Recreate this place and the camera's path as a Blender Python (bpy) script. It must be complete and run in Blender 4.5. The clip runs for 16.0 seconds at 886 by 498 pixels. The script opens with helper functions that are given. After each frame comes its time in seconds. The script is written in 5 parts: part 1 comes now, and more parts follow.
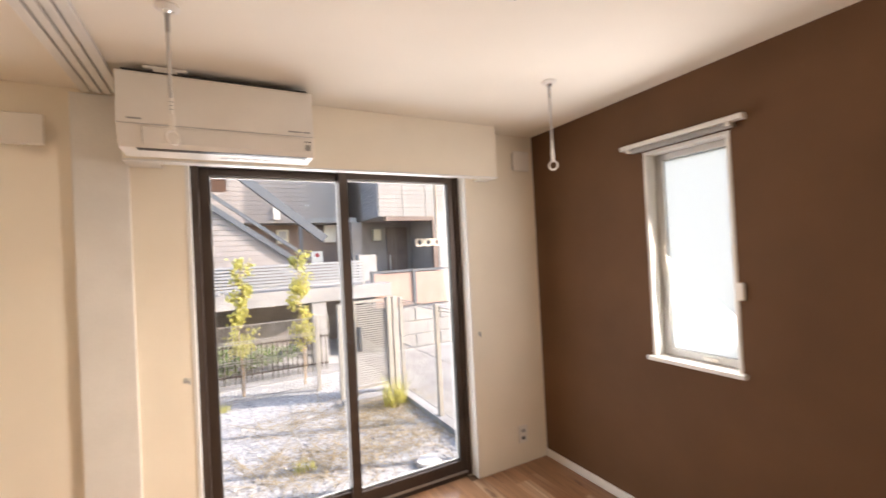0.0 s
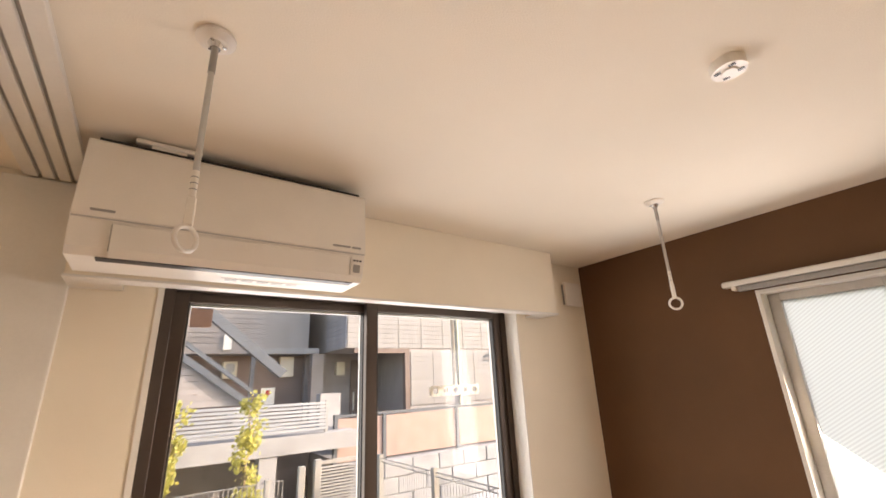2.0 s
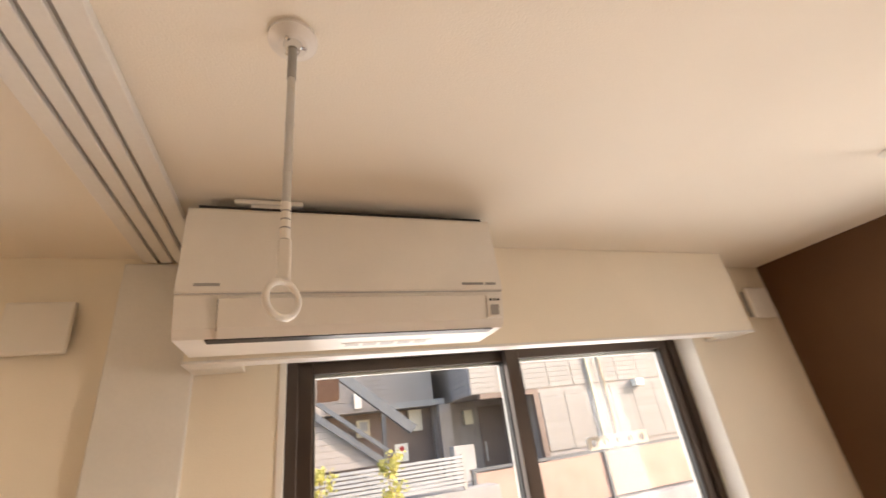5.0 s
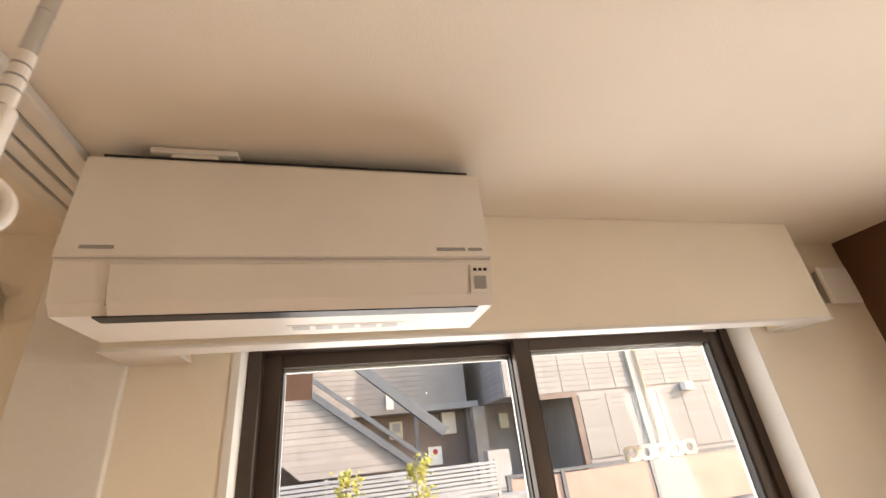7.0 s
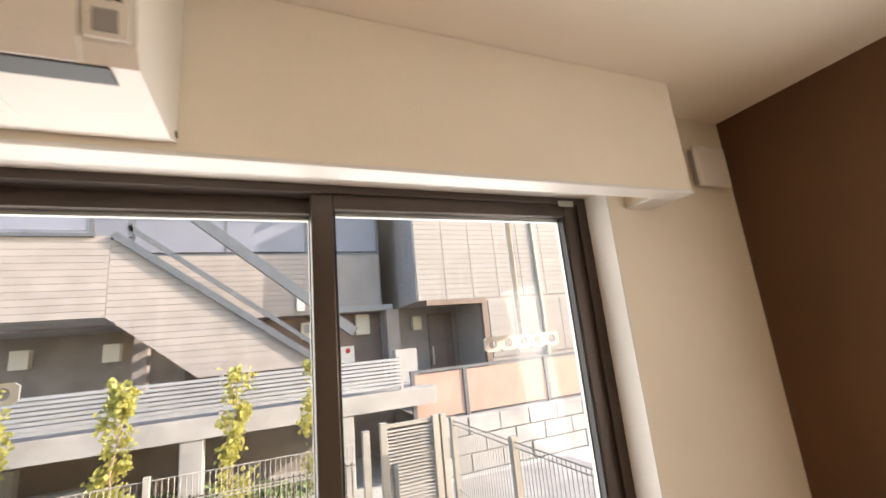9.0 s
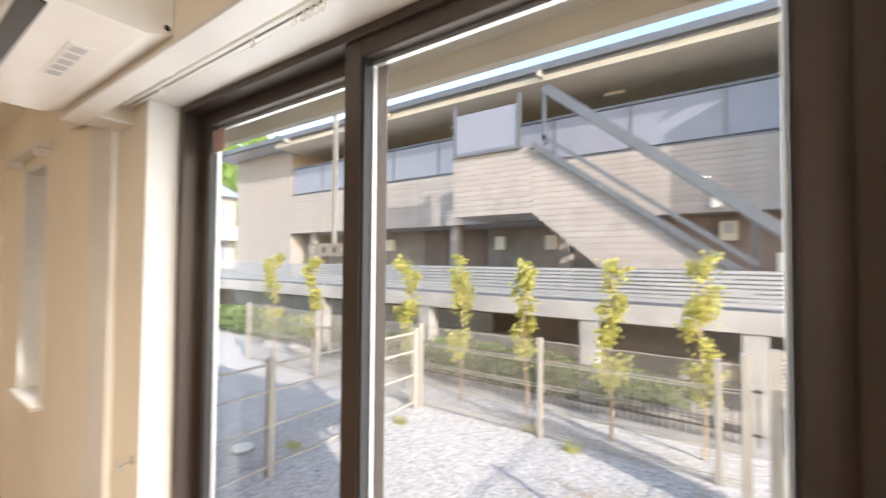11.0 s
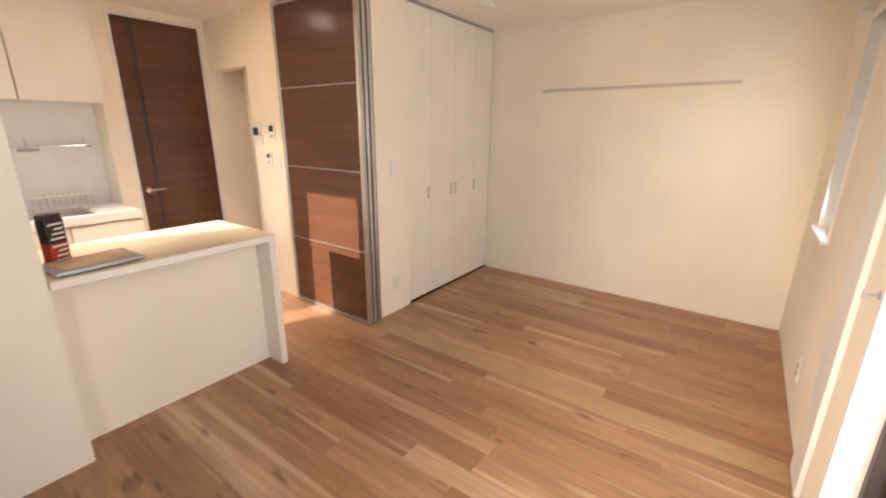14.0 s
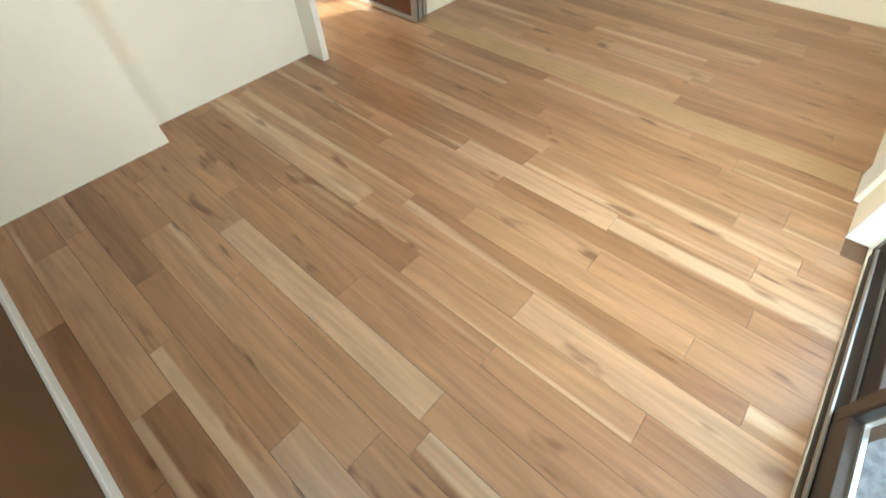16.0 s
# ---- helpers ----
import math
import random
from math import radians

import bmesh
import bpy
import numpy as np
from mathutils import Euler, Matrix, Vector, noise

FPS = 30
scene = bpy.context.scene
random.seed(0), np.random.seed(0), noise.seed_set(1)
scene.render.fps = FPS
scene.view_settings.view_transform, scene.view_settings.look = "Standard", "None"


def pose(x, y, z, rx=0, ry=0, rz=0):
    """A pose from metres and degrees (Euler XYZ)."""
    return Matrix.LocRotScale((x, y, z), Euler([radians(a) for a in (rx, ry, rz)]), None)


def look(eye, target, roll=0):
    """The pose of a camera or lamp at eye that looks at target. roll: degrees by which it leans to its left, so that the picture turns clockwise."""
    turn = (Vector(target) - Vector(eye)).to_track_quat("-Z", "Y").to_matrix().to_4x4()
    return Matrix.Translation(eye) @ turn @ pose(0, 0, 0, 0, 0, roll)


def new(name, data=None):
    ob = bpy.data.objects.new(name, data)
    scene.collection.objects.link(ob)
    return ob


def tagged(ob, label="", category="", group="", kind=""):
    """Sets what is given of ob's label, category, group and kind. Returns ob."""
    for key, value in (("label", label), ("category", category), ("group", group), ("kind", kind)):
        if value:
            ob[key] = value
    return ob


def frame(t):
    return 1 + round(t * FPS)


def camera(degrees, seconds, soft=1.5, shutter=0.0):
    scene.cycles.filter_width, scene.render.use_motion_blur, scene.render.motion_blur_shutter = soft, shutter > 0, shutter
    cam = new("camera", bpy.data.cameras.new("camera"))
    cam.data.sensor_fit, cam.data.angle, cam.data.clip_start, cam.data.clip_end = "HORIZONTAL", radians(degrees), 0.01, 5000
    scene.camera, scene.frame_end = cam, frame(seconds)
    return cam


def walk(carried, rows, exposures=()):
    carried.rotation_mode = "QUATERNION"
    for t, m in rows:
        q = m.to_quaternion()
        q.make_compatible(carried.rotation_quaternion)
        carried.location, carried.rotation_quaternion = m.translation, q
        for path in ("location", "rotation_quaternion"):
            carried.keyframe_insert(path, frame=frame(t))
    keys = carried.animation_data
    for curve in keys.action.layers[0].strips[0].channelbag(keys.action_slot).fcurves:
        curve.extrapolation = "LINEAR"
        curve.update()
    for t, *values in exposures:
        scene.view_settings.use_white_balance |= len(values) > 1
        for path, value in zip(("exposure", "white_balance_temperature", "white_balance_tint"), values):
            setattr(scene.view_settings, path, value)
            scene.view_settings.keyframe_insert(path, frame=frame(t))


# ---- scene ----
cam = camera(93.8, 16.0, shutter=0.4)
PATH = [
    (0, (-2.094, -2.451, 1.553), (-1.162, -0.682, 1.576), -2.9),
    (0.5, (-2.176, -2.219, 1.594), (-1.443, -0.36, 1.684), -3.5),
    (1, (-2.219, -2.006, 1.642), (-1.457, -0.176, 1.911), -4.0),
    (1.5, (-2.223, -1.812, 1.691), (-1.282, -0.115, 2.175), -2.4),
    (2, (-2.25, -1.663, 1.719), (-1.155, -0.106, 2.333), -2.6),
    (2.5, (-2.305, -1.544, 1.758), (-1.098, -0.121, 2.479), -4.6),
    (3, (-2.311, -1.518, 1.778), (-1.094, -0.149, 2.581), -5.1),
    (3.5, (-2.306, -1.523, 1.78), (-1.116, -0.148, 2.613), -5.6),
    (4, (-2.269, -1.516, 1.776), (-1.163, -0.067, 2.599), -7.0),
    (4.5, (-2.224, -1.464, 1.774), (-1.306, 0.114, 2.589), -8.5),
    (5, (-2.211, -1.357, 1.807), (-1.556, 0.346, 2.627), -7.5),
    (5.2, (-2.201, -1.317, 1.817), (-1.644, 0.412, 2.655), -7.1),
    (7.3, (-1.975, -1.122, 1.801), (-1.492, 0.624, 2.649), -6.3),
    (7.5, (-1.965, -1.102, 1.798), (-1.378, 0.626, 2.615), -6.9),
    (8, (-1.914, -1.074, 1.772), (-1.078, 0.604, 2.469), -7.6),
    (8.2, (-1.858, -1.056, 1.749), (-0.951, 0.614, 2.373), -7.1),
    (10.3, (-0.949, -0.637, 1.687), (-1.2, 1.333, 1.92), 0.1),
    (10.5, (-0.867, -0.616, 1.678), (-1.372, 1.311, 1.857), 1.4),
    (11, (-0.755, -0.522, 1.613), (-1.901, 1.116, 1.666), 0.4),
    (11.5, (-0.677, -0.408, 1.638), (-2.371, 0.654, 1.607), -0.7),
    (12, (-0.551, -0.353, 1.59), (-2.494, 0.119, 1.551), 0.4),
    (12.5, (-0.531, -0.332, 1.591), (-2.53, -0.323, 1.508), 0.9),
    (13, (-0.534, -0.35, 1.578), (-2.484, -0.768, 1.421), 1.6),
    (13.5, (-0.514, -0.366, 1.542), (-2.285, -1.234, 1.211), 1.7),
    (14, (-0.487, -0.412, 1.483), (-2.046, -1.535, 0.926), 0.4),
    (14.5, (-0.481, -0.402, 1.424), (-1.853, -1.583, 0.573), -1.0),
    (15, (-0.475, -0.421, 1.364), (-1.68, -1.511, 0.198), -1.4),
    (15.5, (-0.457, -0.462, 1.309), (-1.506, -1.407, -0.108), -1.3),
    (16, (-0.46, -0.477, 1.253), (-1.375, -1.316, -0.314), -1.7),
]
walk(cam, [(t, look(eye, target, roll)) for t, eye, target, roll in PATH], exposures=[(0, 2.4, 6900, 20), (2, 2.2, 7500, 21), (5, 2.25, 7600, 20), (8.2, 2.2, 7400, 18), (10.3, 2.15, 7000, 16), (11.5, 2.1, 6800, 15), (12.5, 2.1, 7000, 18), (13.3, 2.25, 7200, 20), (14.0, 2.35, 6900, 21), (14.5, 2.45, 6300, 20), (15.2, 2.55, 5900, 10), (16, 2.75, 5800, -5)])

# ---- world, sun, exposure ----
world = bpy.data.worlds.new("world")
scene.world = world
world.use_nodes = True
wt = world.node_tree
sky = wt.nodes.new("ShaderNodeTexSky")
sky.sky_type, sky.sun_disc = "NISHITA", False
SUN = Vector((0.92, -0.39, 0.45)).normalized()
sky.sun_elevation = math.asin(SUN.z)
sky.sun_rotation = math.atan2(SUN.x, SUN.y)
wt.links.new(sky.outputs[0], wt.nodes["Background"].inputs[0])
wt.nodes["Background"].inputs[1].default_value = 0.15
sun = new("sun", bpy.data.lights.new("sun", "SUN"))
sun.data.energy, sun.data.angle, sun.data.color = 2.0, radians(0.5), (1, 0.93, 0.84)
sun.matrix_world = look(SUN * 30, (0, 0, 0))


def area(name, m, w, h, watts, col=(1, 1, 1)):
    d = bpy.data.lights.new(name, "AREA")
    d.shape, d.size, d.size_y, d.energy, d.color = "RECTANGLE", w, h, watts, col
    ob = new(name, d)
    ob.matrix_world = m
    return ob


# daylight entering through the garden window's opening
area("garden_window_sky", look((-1.43, 0.30, 1.05), (-1.43, -1.0, 1.05)), 1.7, 2.1, 7.2, (0.92, 0.96, 1))
# low sun scattered by the frosted casement, and sky light through the slit window
side = area("side_window_sun", look((0.0, -1.16, 1.5), Vector((0.0, -1.16, 1.5)) - SUN), 0.38, 0.95, 3.4, (1, 0.91, 0.77))
side.data.spread = radians(70)
area("side_window_sky", look((-0.01, -1.16, 1.5), (-1, -1.16, 1.4)), 0.38, 1.0, 2.4, (0.95, 0.98, 1))
area("slit_window_sky", look((-3.605, -0.03, 1.5), (-3.605, -1, 1.4)), 0.38, 1.0, 1.2, (0.95, 0.98, 1))


# ---- materials ----
def mat(name, col, rough=0.6, var=0.06, scale=3.0, bump=0.06, fine=90.0, metal=0.0, spec=0.5, col2=None, stretch=(1, 1, 1)):
    m = bpy.data.materials.new(name)
    m.use_nodes = True
    nt = m.node_tree
    n, l = nt.nodes, nt.links
    b = n["Principled BSDF"]
    b.inputs["Roughness"].default_value, b.inputs["Metallic"].default_value = rough, metal
    b.inputs["Specular IOR Level"].default_value = spec
    tc, mp = n.new("ShaderNodeTexCoord"), n.new("ShaderNodeMapping")
    mp.inputs["Scale"].default_value = stretch
    l.new(tc.outputs["Object"], mp.inputs[0])
    a, f = n.new("ShaderNodeTexNoise"), n.new("ShaderNodeTexNoise")
    a.inputs["Scale"].default_value, a.inputs["Detail"].default_value = scale, 6
    f.inputs["Scale"].default_value, f.inputs["Detail"].default_value = fine, 4
    l.new(mp.outputs[0], a.inputs["Vector"]), l.new(mp.outputs[0], f.inputs["Vector"])
    mixa, mixb = n.new("ShaderNodeMix"), n.new("ShaderNodeMix")
    mixa.data_type = mixb.data_type = "RGBA"
    c2 = col2 or tuple(c * (1 - 2 * var) for c in col)
    mixa.inputs[6].default_value = (*[min(1, c * (1 + var)) for c in col], 1)
    mixa.inputs[7].default_value = (*c2, 1)
    ra = n.new("ShaderNodeMapRange")
    ra.inputs[1].default_value, ra.inputs[2].default_value = 0.32, 0.68
    l.new(a.outputs[0], ra.inputs[0]), l.new(ra.outputs[0], mixa.inputs[0])
    mixb.blend_type = "MULTIPLY"
    mixb.inputs[0].default_value = 1.0
    rf = n.new("ShaderNodeMapRange")
    rf.inputs[1].default_value, rf.inputs[2].default_value = 0.3, 0.7
    rf.inputs[3].default_value, rf.inputs[4].default_value = 1 - var, 1
    l.new(f.outputs[0], rf.inputs[0])
    l.new(mixa.outputs[2], mixb.inputs[6]), l.new(rf.outputs[0], mixb.inputs[7])
    l.new(mixb.outputs[2], b.inputs["Base Color"])
    if bump:
        bp = n.new("ShaderNodeBump")
        bp.inputs["Strength"].default_value, bp.inputs["Distance"].default_value = bump, 0.004
        l.new(f.outputs[0], bp.inputs["Height"]), l.new(bp.outputs[0], b.inputs["Normal"])
    m["mixb"] = mixb.name
    return m


def per_piece(m, amount=0.25):
    """Lets each piece of a material differ in brightness by its own random number."""
    nt = m.node_tree
    n, l = nt.nodes, nt.links
    info, r, mx = n.new("ShaderNodeObjectInfo"), n.new("ShaderNodeMapRange"), n.new("ShaderNodeMix")
    r.inputs[3].default_value, r.inputs[4].default_value = 1 - amount, 1 + amount * 0.6
    l.new(info.outputs["Random"], r.inputs[0])
    mx.data_type, mx.blend_type = "RGBA", "MULTIPLY"
    mx.inputs[0].default_value = 1.0
    old = n[m["mixb"]]
    l.new(old.outputs[2], mx.inputs[6]), l.new(r.outputs[0], mx.inputs[7])
    l.new(mx.outputs[2], n["Principled BSDF"].inputs["Base Color"])
    return m


def thin_leaf(m, col):
    """Lets light through thin leaves."""
    n, l = m.node_tree.nodes, m.node_tree.links
    tr, mx = n.new("ShaderNodeBsdfTranslucent"), n.new("ShaderNodeMixShader")
    tr.inputs[0].default_value = col
    mx.inputs[0].default_value = 0.45
    l.new(n["Principled BSDF"].outputs[0], mx.inputs[1]), l.new(tr.outputs[0], mx.inputs[2])
    l.new(mx.outputs[0], n["Material Output"].inputs[0])


def glass_mat(name, tint=(0.97, 0.985, 0.98), frosted=False):
    m = bpy.data.materials.new(name)
    m.use_nodes = True
    n, l = m.node_tree.nodes, m.node_tree.links
    out = n["Material Output"]
    n.remove(n["Principled BSDF"])
    gl, mx, lw = n.new("ShaderNodeBsdfGlossy"), n.new("ShaderNodeMixShader"), n.new("ShaderNodeLayerWeight")
    lw.inputs[0].default_value = 0.5
    pw, fr = n.new("ShaderNodeMath"), n.new("ShaderNodeMath")
    pw.operation, fr.operation = "POWER", "MULTIPLY_ADD"
    pw.inputs[1].default_value, fr.inputs[1].default_value, fr.inputs[2].default_value = 4.0, 0.55, 0.018
    l.new(lw.outputs["Facing"], pw.inputs[0]), l.new(pw.outputs[0], fr.inputs[0])
    gl.inputs["Roughness"].default_value = 0.02 if not frosted else 0.3
    if frosted:
        tr, tp, m2 = n.new("ShaderNodeBsdfTranslucent"), n.new("ShaderNodeBsdfRefraction"), n.new("ShaderNodeMixShader")
        tr.inputs[0].default_value = (0.93, 0.96, 0.97, 1)
        tp.inputs["Roughness"].default_value, tp.inputs["IOR"].default_value = 0.38, 1.02
        tp.inputs["Color"].default_value = (0.36, 0.40, 0.42, 1)
        m2.inputs[0].default_value = 0.10
        l.new(tr.outputs[0], m2.inputs[1]), l.new(tp.outputs[0], m2.inputs[2])
        first = m2
        wv, bp = n.new("ShaderNodeTexWave"), n.new("ShaderNodeBump")
        tc = n.new("ShaderNodeTexCoord")
        wv.inputs["Scale"].default_value = 45
        bp.inputs["Strength"].default_value = 0.25
        mr, vm = n.new("ShaderNodeMapRange"), n.new("ShaderNodeMix")
        mr.inputs[3].default_value, mr.inputs[4].default_value = 0.80, 1.0
        vm.data_type, vm.blend_type = "RGBA", "MULTIPLY"
        vm.inputs[0].default_value, vm.inputs[6].default_value = 1.0, (0.44, 0.485, 0.51, 1)
        mp = n.new("ShaderNodeMapping")
        mp.inputs["Rotation"].default_value = (radians(35), radians(35), 0)
        l.new(tc.outputs["Object"], mp.inputs[0]), l.new(mp.outputs[0], wv.inputs["Vector"])
        l.new(wv.outputs[0], mr.inputs[0]), l.new(mr.outputs[0], vm.inputs[7]), l.new(vm.outputs[2], tr.inputs[0])
        l.new(wv.outputs[0], bp.inputs["Height"]), l.new(bp.outputs[0], gl.inputs["Normal"])
    else:
        first = n.new("ShaderNodeBsdfTransparent")
        first.inputs[0].default_value = (*tint, 1)
    l.new(fr.outputs[0], mx.inputs[0]), l.new(first.outputs[0], mx.inputs[1]), l.new(gl.outputs[0], mx.inputs[2])
    l.new(mx.outputs[0], out.inputs[0])
    return m


def glow(name, col, strength):
    m = bpy.data.materials.new(name)
    m.use_nodes = True
    b = m.node_tree.nodes["Principled BSDF"]
    b.inputs["Base Color"].default_value = (*col, 1)
    b.inputs["Emission Color"].default_value, b.inputs["Emission Strength"].default_value = (*col, 1), strength
    return m


def plank_mat():
    """Printed oak: each plank has its own tone, grain and knots."""
    m = bpy.data.materials.new("oak_plank")
    m.use_nodes = True
    n, l = m.node_tree.nodes, m.node_tree.links
    b = n["Principled BSDF"]
    b.inputs["Roughness"].default_value = 0.29
    tc, info = n.new("ShaderNodeTexCoord"), n.new("ShaderNodeObjectInfo")
    geo = n.new("ShaderNodeNewGeometry")
    rnd = n.new("ShaderNodeMath")
    rnd.operation = "ADD"
    l.new(info.outputs["Random"], rnd.inputs[0]), l.new(geo.outputs["Random Per Island"], rnd.inputs[1])
    fr = n.new("ShaderNodeMath")
    fr.operation = "FRACT"
    l.new(rnd.outputs[0], fr.inputs[0])
    sc = n.new("ShaderNodeMath")
    sc.operation = "MULTIPLY"
    sc.inputs[1].default_value = 47.0
    l.new(fr.outputs[0], sc.inputs[0])
    off = n.new("ShaderNodeVectorMath")
    l.new(tc.outputs["Object"], off.inputs[0]), l.new(sc.outputs[0], off.inputs[1])

    def tex(stretch, scale, detail, distort=0.0):
        mp, t = n.new("ShaderNodeMapping"), n.new("ShaderNodeTexNoise")
        mp.inputs["Scale"].default_value = stretch
        t.inputs["Scale"].default_value, t.inputs["Detail"].default_value, t.inputs["Distortion"].default_value = scale, detail, distort
        l.new(off.outputs[0], mp.inputs[0]), l.new(mp.outputs[0], t.inputs["Vector"])
        return t

    tone = n.new("ShaderNodeValToRGB")
    cr = tone.color_ramp
    cr.elements[0].position, cr.elements[0].color = 0.0, (0.295, 0.148, 0.072, 1)
    cr.elements[1].position, cr.elements[1].color = 1.0, (0.495, 0.312, 0.188, 1)
    for p, c in ((0.35, (0.375, 0.199, 0.101, 1)), (0.70, (0.405, 0.224, 0.117, 1)), (0.90, (0.430, 0.246, 0.133, 1))):
        e = cr.elements.new(p)
        e.color = c
    l.new(fr.outputs[0], tone.inputs[0])

    def times(a, t, lo, hi, x0, x1):
        r, mx = n.new("ShaderNodeMapRange"), n.new("ShaderNodeMix")
        r.inputs[1].default_value, r.inputs[2].default_value, r.inputs[3].default_value, r.inputs[4].default_value = lo, hi, x0, x1
        l.new(t.outputs[0], r.inputs[0])
        mx.data_type, mx.blend_type = "RGBA", "MULTIPLY"
        mx.inputs[0].default_value = 1.0
        l.new(a, mx.inputs[6]), l.new(r.outputs[0], mx.inputs[7])
        return mx.outputs[2]

    grain = tex((26, 1.1, 1), 3.0, 5, 0.3)
    c = times(tone.outputs[0], grain, 0.35, 0.65, 0.91, 1.05)
    figure = tex((7, 0.8, 1), 2.2, 2, 1.4)
    c = times(c, figure, 0.35, 0.7, 1.06, 0.82)
    sap = tex((8, 0.30, 1), 1.3, 2, 0.3)
    sr, sm = n.new("ShaderNodeMapRange"), n.new("ShaderNodeMix")
    sr.inputs[1].default_value, sr.inputs[2].default_value, sr.inputs[4].default_value = 0.60, 0.68, 0.6
    l.new(sap.outputs[0], sr.inputs[0])
    sm.data_type = "RGBA"
    sm.inputs[7].default_value = (0.64, 0.46, 0.30, 1)
    l.new(sr.outputs[0], sm.inputs[0]), l.new(c, sm.inputs[6])
    c = sm.outputs[2]
    rings = tex((11, 0.55, 1), 1.5, 3, 2.6)
    c = times(c, rings, 0.50, 0.56, 1.0, 0.90)
    knots = tex((9, 2.0, 1), 1.6, 2, 0.2)
    kr, kc = n.new("ShaderNodeMapRange"), n.new("ShaderNodeMix")
    kr.inputs[1].default_value, kr.inputs[2].default_value, kr.inputs[4].default_value = 0.655, 0.73, 0.8
    l.new(knots.outputs[0], kr.inputs[0])
    kc.data_type = "RGBA"
    kc.inputs[7].default_value = (0.13, 0.055, 0.025, 1)
    l.new(kr.outputs[0], kc.inputs[0]), l.new(c, kc.inputs[6])
    c = kc.outputs[2]
    l.new(c, b.inputs["Base Color"])
    bp = n.new("ShaderNodeBump")
    bp.inputs["Strength"].default_value, bp.inputs["Distance"].default_value = 0.08, 0.002
    l.new(grain.outputs[0], bp.inputs["Height"]), l.new(bp.outputs[0], b.inputs["Normal"])
    return m


WALL = mat("white_wallpaper", (0.90, 0.82, 0.68), 0.85, 0.03, 1.5, 0.25, 320, spec=0.2)
CEIL = mat("ceiling_paper", (0.91, 0.85, 0.74), 0.9, 0.02, 1.2, 0.25, 260, spec=0.2)
BROWN = mat("brown_wallpaper", (0.142, 0.073, 0.035), 0.7, 0.08, 2, 0.3, 300, spec=0.25)
WOODWHITE = mat("white_trim", (0.80, 0.78, 0.73), 0.4, 0.03, 4, 0.03, 120)
PLASTIC = mat("white_plastic", (0.84, 0.80, 0.73), 0.35, 0.02, 5, 0.02, 200)
LIGHTG = mat("pale_grey_print", (0.55, 0.54, 0.52), 0.5, 0.04, 5, 0.02, 200)
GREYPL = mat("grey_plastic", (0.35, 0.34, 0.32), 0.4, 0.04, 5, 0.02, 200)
BLACK = mat("black_plastic", (0.015, 0.014, 0.013), 0.4, 0.05, 5, 0.02, 200)
BRONZE = mat("bronze_aluminium", (0.075, 0.055, 0.044), 0.38, 0.06, 6, 0.02, 150, metal=0.55)
ALU = mat("satin_aluminium", (0.55, 0.54, 0.52), 0.35, 0.05, 6, 0.02, 150, metal=0.85)
CHROME = mat("chrome", (0.75, 0.75, 0.75), 0.12, 0.03, 6, 0.0, 150, metal=1)
GLASS = glass_mat("window_glass")
FROST = glass_mat("frosted_glass", frosted=True)
WALNUT = mat("walnut_laminate", (0.120, 0.050, 0.027), 0.24, 0.09, 2.0, 0.03, 40, stretch=(0.7, 0.7, 14))
CABINET = mat("white_cabinet", (0.85, 0.79, 0.69), 0.3, 0.02, 3, 0.02, 150)
CTOP = mat("cream_worktop", (0.78, 0.66, 0.47), 0.3, 0.05, 5, 0.02, 150)
GUIDE = mat("floor_guide", (0.43, 0.28, 0.145), 0.34, 0.05, 5, 0.02, 150)
STONE = mat("kitchen_stone", (0.80, 0.78, 0.74), 0.25, 0.05, 12, 0.02, 150)
STEEL = mat("stainless_steel", (0.55, 0.54, 0.52), 0.3, 0.05, 8, 0.03, 200, metal=1)
PLANK = plank_mat()
SEAM = mat("plank_seam", (0.16, 0.09, 0.05), 0.7, 0.1)
GRAVEL = mat("gravel", (0.54, 0.53, 0.515), 0.9, 0.25, 26, 1.0, 70, col2=(0.34, 0.34, 0.345))
CONCRETE = mat("concrete", (0.36, 0.35, 0.34), 0.85, 0.12, 2, 0.3, 40)
STRAW = mat("dry_grass", (0.52, 0.41, 0.25), 0.8, 0.25, 20, 0.1, 90)
SIDING = per_piece(mat("tile_siding", (0.32, 0.287, 0.27), 0.7, 0.07, 3, 0.2, 40), 0.07)
# shaded copy of the siding, blue-grey shade mixed into the colour
SIDINGG = per_piece(mat("shaded_siding", (0.32, 0.31, 0.325), 0.7, 0.07, 3, 0.2, 40), 0.07)
DARKWALL = mat("dark_brown_wall", (0.20, 0.145, 0.12), 0.7, 0.1, 3, 0.2, 40)
# walls and columns set back in shade: the shade is in this colour
SHADOWW = mat("shade_toned_wall", (0.30, 0.26, 0.24), 0.8, 0.1, 3, 0.2, 40)
METALG = mat("grey_steel", (0.125, 0.132, 0.145), 0.45, 0.06, 6, 0.05, 90, metal=0.4)
FENCEW = mat("beige_fence", (0.38, 0.36, 0.325), 0.5, 0.05, 6, 0.05, 90, metal=0.1)
ROOFM = mat("roof_metal", (0.36, 0.39, 0.45), 0.5, 0.08, 4, 0.1, 60, metal=0.3)
BARK = mat("young_bark", (0.38, 0.28, 0.19), 0.85, 0.2, 30, 0.4, 80)
LEAF = mat("leaf_green", (0.42, 0.40, 0.13), 0.5, 0.3, 20, 0.05, 60, col2=(0.16, 0.19, 0.05))
thin_leaf(LEAF, (0.78, 0.72, 0.22, 1))
